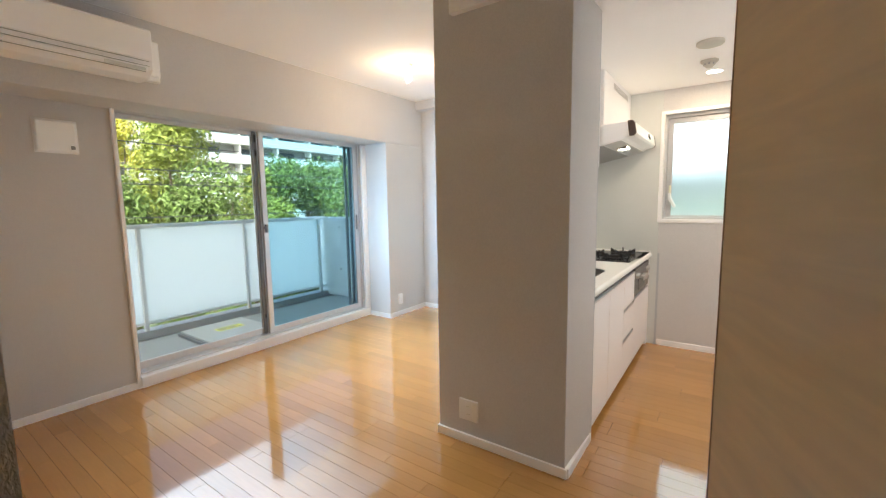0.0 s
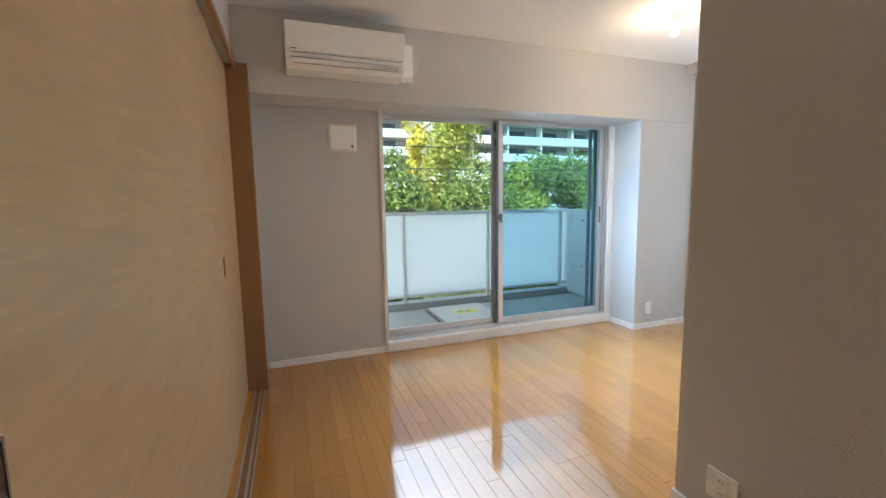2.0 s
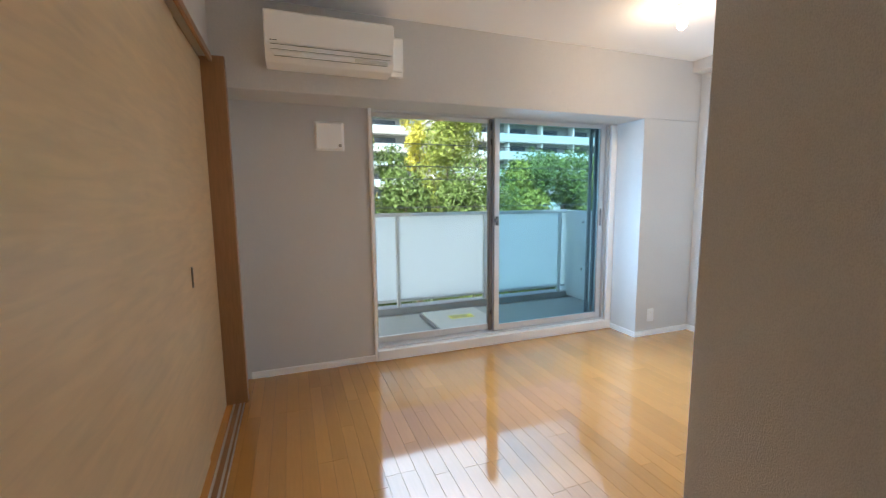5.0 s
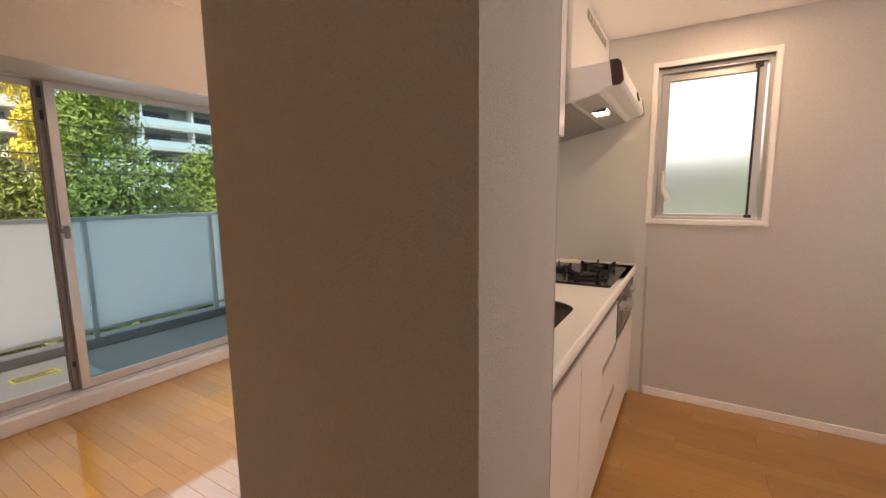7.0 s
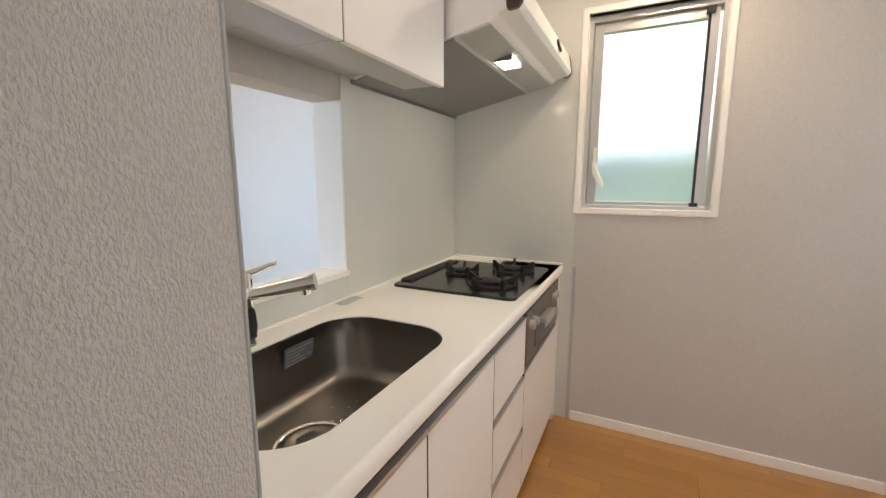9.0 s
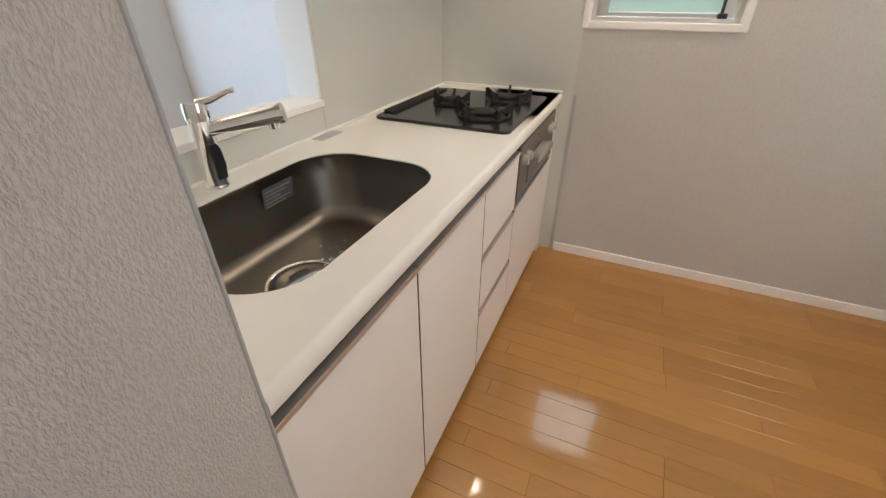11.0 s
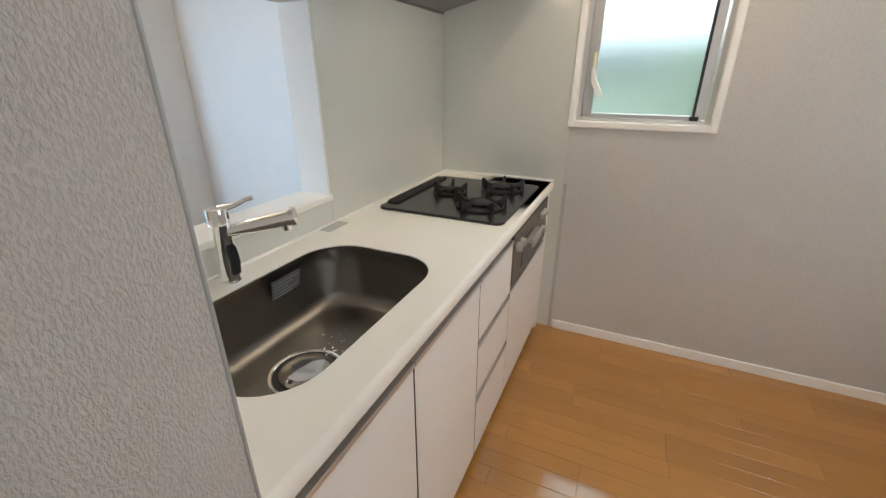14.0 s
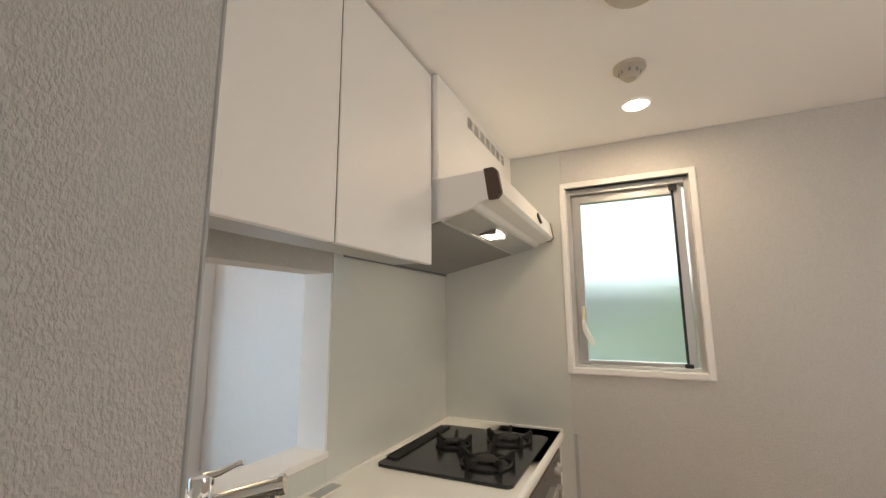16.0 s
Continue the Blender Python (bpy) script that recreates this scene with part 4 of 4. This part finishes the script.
thing("cabinet_fitting", "slim grey fitting in the recess under the wall cabinets", "fitting", bm=boxes((-1.52, 5.62, UB + 0.052, -1.46, 5.90, UB + 0.0715), (-1.50, 5.90, UB + 0.056, -1.48, 5.96, UB + 0.0715), bevel=0.004), material=GREYSTEEL)

# hood
hood = thing("range_hood", "white range hood with a slanted grey underside, lit", "range hood")
HY0, HY1 = 6.428, 7.352
part("duct_cover", boxes((-1.662, HY0 - 0.016, 1.90, -1.25, HY1, KCEIL - 0.003), bevel=0.003), MELAMINE, hood)
part("vent_slots", boxes(*[(-1.2505, 6.70 + 0.078 * i, 2.215 + 0.013 * k, -1.2485, 6.755 + 0.078 * i, 2.221 + 0.013 * k) for i in range(7) for k in range(4)]), BLACKPLASTIC, hood)
part("canopy", prism([(-1.662, 1.665), (-1.12, 1.785), (-1.105, 1.80), (-1.045, 1.812), (-1.032, 1.826), (-1.045, 1.90), (-1.062, 1.912), (-1.25, 1.905), (-1.662, 1.905)], "y", HY0, HY1, 0.004), MELAMINE, hood)
part("front_bar", prism([(-1.098, 1.80), (-1.043, 1.809), (-1.029, 1.826), (-1.042, 1.902), (-1.058, 1.915), (-1.098, 1.912)], "y", HY0 + 0.022, HY1 - 0.022, 0.003), WHITEPLASTIC, hood)
for y in (HY0 - 0.002, HY1 - 0.02):
    part("end_cap", prism([(-1.075, 1.806), (-1.041, 1.808), (-1.027, 1.826), (-1.040, 1.903), (-1.056, 1.917), (-1.09, 1.915)], "y", y, y + 0.022, 0.004), BROWNPLASTIC, hood, "brown end cap")
slope = (1.785 - 1.665) / (0.542)
part("light_trough", prism([(-1.238, 1.7535), (-1.13, 1.7775), (-1.13, 1.783), (-1.238, 1.759)], "y", HY0 + 0.012, HY1 - 0.012), GREYSTEEL, hood, "grey trough around the lamp")
part("trough_edge", prism([(-1.252, 1.7485), (-1.239, 1.7515), (-1.239, 1.757), (-1.252, 1.754)], "y", HY0 + 0.012, HY1 - 0.012), ALU, hood)
part("underside", prism([(-1.655, 1.6605), (-1.253, 1.7495), (-1.253, 1.756), (-1.655, 1.667)], "y", HY0 + 0.012, HY1 - 0.012), FILTERGREY, hood, "grey filter panel")
part("rim", boxes((-1.664, HY0, 1.652, -1.652, HY1, 1.668)), DARKALU, hood)
part("light_cover", prism([(-1.218, 1.7515), (-1.155, 1.7655), (-1.155, 1.772), (-1.218, 1.758)], "y", 6.75, 6.87), LAMPGLOW, hood, "lit lamp cover")
for y in (6.742, 6.872):
    part("lamp_bracket", boxes((-1.222, y, 1.752, -1.15, y + 0.006, 1.772), bevel=0.001), DARKALU, hood)
part("button", rods(((-1.035, 7.02, 1.862), (-1.0265, 7.02, 1.8645), 0.026), seg=24), BLACKPLASTIC, hood)
part("button_ring", rods(((-1.034, 7.02, 1.862), (-1.0255, 7.02, 1.8648), 0.013), seg=24), CHROME, hood)

# ---- outside ----
GZ = -7.0
setting("ground", "grassy ground between the buildings", "ground", boxes((-900, -900, GZ - 1, -5.6, 900, GZ), (-5.6, 12, GZ - 1, 900, 900, GZ)), GROUND)
# out of view; pale so that sunlight bounces onto the balcony glass
setting("road", "unseen pale paving added to bounce light up to the balcony", "road", boxes((-15.0, -60, GZ - 0.5, -5.62, 11.9, GZ + 0.03)), BOUNCEPAVING)


def foliage(centre, radius, height, count, size, seed, squash=1.0):
    """Leaf clumps round several lobes, with gaps between them."""
    rnd = random.Random(seed)
    lobes = []
    for i in range(22):
        a, h = rnd.uniform(0, 2 * math.pi), rnd.uniform(-0.5, 0.5)
        w = math.cos(h * 2.4) * 0.75
        lobes.append((centre[0] + radius * w * math.cos(a) * rnd.uniform(0.35, 1), centre[1] + radius * w * math.sin(a) * rnd.uniform(0.35, 1), centre[2] + height * h, radius * rnd.uniform(0.30, 0.5)))
    vs, fs = [], []
    for i in range(count):
        lx, ly, lz, lr = lobes[rnd.randrange(len(lobes))]
        d = Vector((rnd.gauss(0, 1), rnd.gauss(0, 1), rnd.gauss(0, 1))).normalized()
        p = Vector((lx, ly, lz)) + d * lr * rnd.uniform(0.55, 1.08)
        n = (d + Vector((rnd.gauss(0, 0.6), rnd.gauss(0, 0.6), rnd.gauss(0, 0.6)))).normalized()
        t = n.orthogonal().normalized()
        t = Matrix.Rotation(rnd.uniform(0, 6.28), 3, n) @ t
        s = n.cross(t)
        L, w = size * rnd.uniform(0.6, 1.4), size * rnd.uniform(0.25, 0.5)
        k = len(vs)
        vs += [p - t * L / 2, p + s * w / 2 + n * w * 0.2, p + t * L / 2, p - s * w / 2 + n * w * 0.2]
        fs += [(k, k + 1, k + 2), (k, k + 2, k + 3)]
    me = bpy.data.meshes.new("crown")
    me.from_pydata(vs, [], fs)
    return me, lobes


def tree(label, at, top, radius, material, count, size, seed):
    t = thing("tree", label, "tree", "trees outside")
    h = top - GZ
    centre = (at[0], at[1], top - h * 0.36)
    me, lobes = foliage(centre, radius, h * 0.66, count, size, seed)
    me.materials.append(material)
    c = new("crown", me)
    c.parent = t
    bm = bmesh.new()
    rod(bm, (at[0], at[1], GZ), (at[0] + 0.1, at[1], GZ + h * 0.4), 0.22, 0.15, 10)
    rod(bm, (at[0] + 0.1, at[1], GZ + h * 0.4), centre, 0.15, 0.08, 10)
    for lx, ly, lz, lr in lobes:
        rod(bm, (at[0] + 0.1, at[1], GZ + h * 0.42), (lx, ly, lz), 0.07, 0.02, 6)
    part("trunk", bm, BARK, t)


tree("tall broad-leaved tree with fresh green leaves", (-19, 10.6), 5.6, 2.9, LEAFLIGHT, 26000, 0.22, 11)
tree("dark green broad-leaved tree with forked limbs", (-17.5, 7.6), 3.4, 2.3, LEAF, 18000, 0.2, 12)
tree("dark green broad-leaved tree", (-19, 16.2), 4.3, 2.6, LEAF, 20000, 0.21, 13)
tree("dark green broad-leaved tree", (-18, 13.4), 3.2, 2.2, LEAFLIGHT, 15000, 0.21, 14)
tree("tall tree with bright yellow autumn leaves", (-19, 5.4), 5.3, 2.3, LEAFYELLOW, 18000, 0.22, 15)
tree("tall tree with bright yellow autumn leaves", (-27, 11.6), 7.2, 1.6, LEAFYELLOW, 9000, 0.26, 16)
tree("fresh green broad-leaved tree", (-19, 0.6), 4.0, 2.6, LEAFLIGHT, 14000, 0.22, 17)
tree("dark green broad-leaved tree", (-19, 20.6), 4.0, 2.9, LEAF, 18000, 0.22, 18)
tree("fresh green tree beside the kitchen", (-4.5, 15.5), 1.2, 3.0, LEAF, 9000, 0.24, 19)
tree("fresh green tree beside the kitchen", (1.5, 21.5), 2.3, 3.4, LEAF, 9000, 0.26, 24)
tree("fresh green tree beside the kitchen", (-10.5, 22.0), 2.2, 3.4, LEAF, 9000, 0.26, 25)
tree("dark green broad-leaved tree", (-15.5, 10.4), 2.2, 2.4, LEAF, 16000, 0.2, 20)
tree("dark green broad-leaved tree", (-16, 5.2), 2.2, 2.2, LEAF, 14000, 0.2, 21)
tree("dark green broad-leaved tree", (-16, 17.5), 2.4, 2.6, LEAF, 14000, 0.2, 22)
for z in (3.05, 2.35, 1.95, 1.05):
    bm = bmesh.new()
    for k in range(16):
        y, y2 = -30 + k * 5, -25 + k * 5
        rod(bm, (-13.5, y, z + 0.0006 * (y - 10) ** 2), (-13.5, y2, z + 0.0006 * (y2 - 10) ** 2), 0.014, seg=6)
    thing("power_line", "thin black overhead power line", "cable", "power lines", bm, CABLE)

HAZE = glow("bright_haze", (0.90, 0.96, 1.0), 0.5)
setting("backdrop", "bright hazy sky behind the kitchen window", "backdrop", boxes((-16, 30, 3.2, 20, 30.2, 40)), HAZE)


def far_building(x, y0, y1, storeys, base, wall, seed):
    h = thing("apartment_building", "long pale apartment building with glazed balconies", "building")
    ST = 2.95
    topz = base + storeys * ST
    part("wall", boxes((x - 12, y0, GZ, x, y1, topz)), wall, h)
    part("roof", boxes((x - 12.3, y0 - 0.3, topz, x + 1.9, y1 + 0.3, topz + 0.6)), FACADE, h)
    n = int((y1 - y0) / 6.5)
    w = (y1 - y0) / n
    for s in range(storeys):
        z = base + s * ST
        part("balcony_slab", boxes((x, y0, z - 0.25, x + 1.7, y1, z + 0.22)), FACADE, h)
        part("balustrade", boxes((x + 1.6, y0, z + 0.22, x + 1.68, y1, z + 1.12)), BALUST, h)
    me = mesh_of("window", boxes((-0.05, 0.5, 0.25, 0.05, w * 0.62, 2.2)), FARGLASS)
    fin = mesh_of("fin", boxes((0, -0.12, 0, 1.6, 0.12, ST - 0.25)), FACADE)
    for s in range(storeys):
        for k in range(n):
            for nm, m in (("window", me), ("fin", fin)):
                o = new(nm, m)
                o.parent = h
                o.location = (x, y0 + k * w, base + s * ST + (0 if nm == "window" else 0.22))
    return h


far_building(-72, -60, 24, 7, -5.2, FACADEDARK, 1)
far_building(-66, 26, 66, 7, -6.6, FACADEDARK, 2)
post = thing("drain_pipe", "tall white downpipe on the apartment building", "pipe", bm=rods(((-70, 10.5, GZ), (-70, 10.5, 15), 0.22), ((-70, 33.5, GZ), (-70, 33.5, 15), 0.22), seg=8), material=FACADE)

# ---- floor boards ----
PW, PL = 0.0757, 0.909
rnd = random.Random(7)
shared = {}


def board(x0, x1, y0, y1):
    key = (round(x1 - x0, 3), round(y1 - y0, 3))
    if key not in shared:
        shared[key] = mesh_of("plank", boxes((0, 0, -0.012, key[0] - 0.001, key[1] - 0.001, 0.0), bevel=0.0006), FLOORWOOD)
    o = new("plank", shared[key])
    o.location, o.parent = (x0, y0, 0), floor


OFFSETS = (0.0, 0.53, 0.30, 0.0, 0.61, 0.31)
row = 0
y = 5.923 - 39 * PW
while y < NY:
    y2 = min(y + PW, NY)
    x = -0.368 - 5 * PL + OFFSETS[(row // 2) % 6] + (rnd.choice((0.0, 0.303, 0.606)) if row % 2 else 0.0)
    while x < EX:
        a, c = max(x, WX), min(x + PL, EX)
        if c - a > 0.04:
            board(a, c, max(y, 2.95), y2)
        x += PL
    y += PW
    row += 1
board(-1.03, EX, 1.72, 2.95)
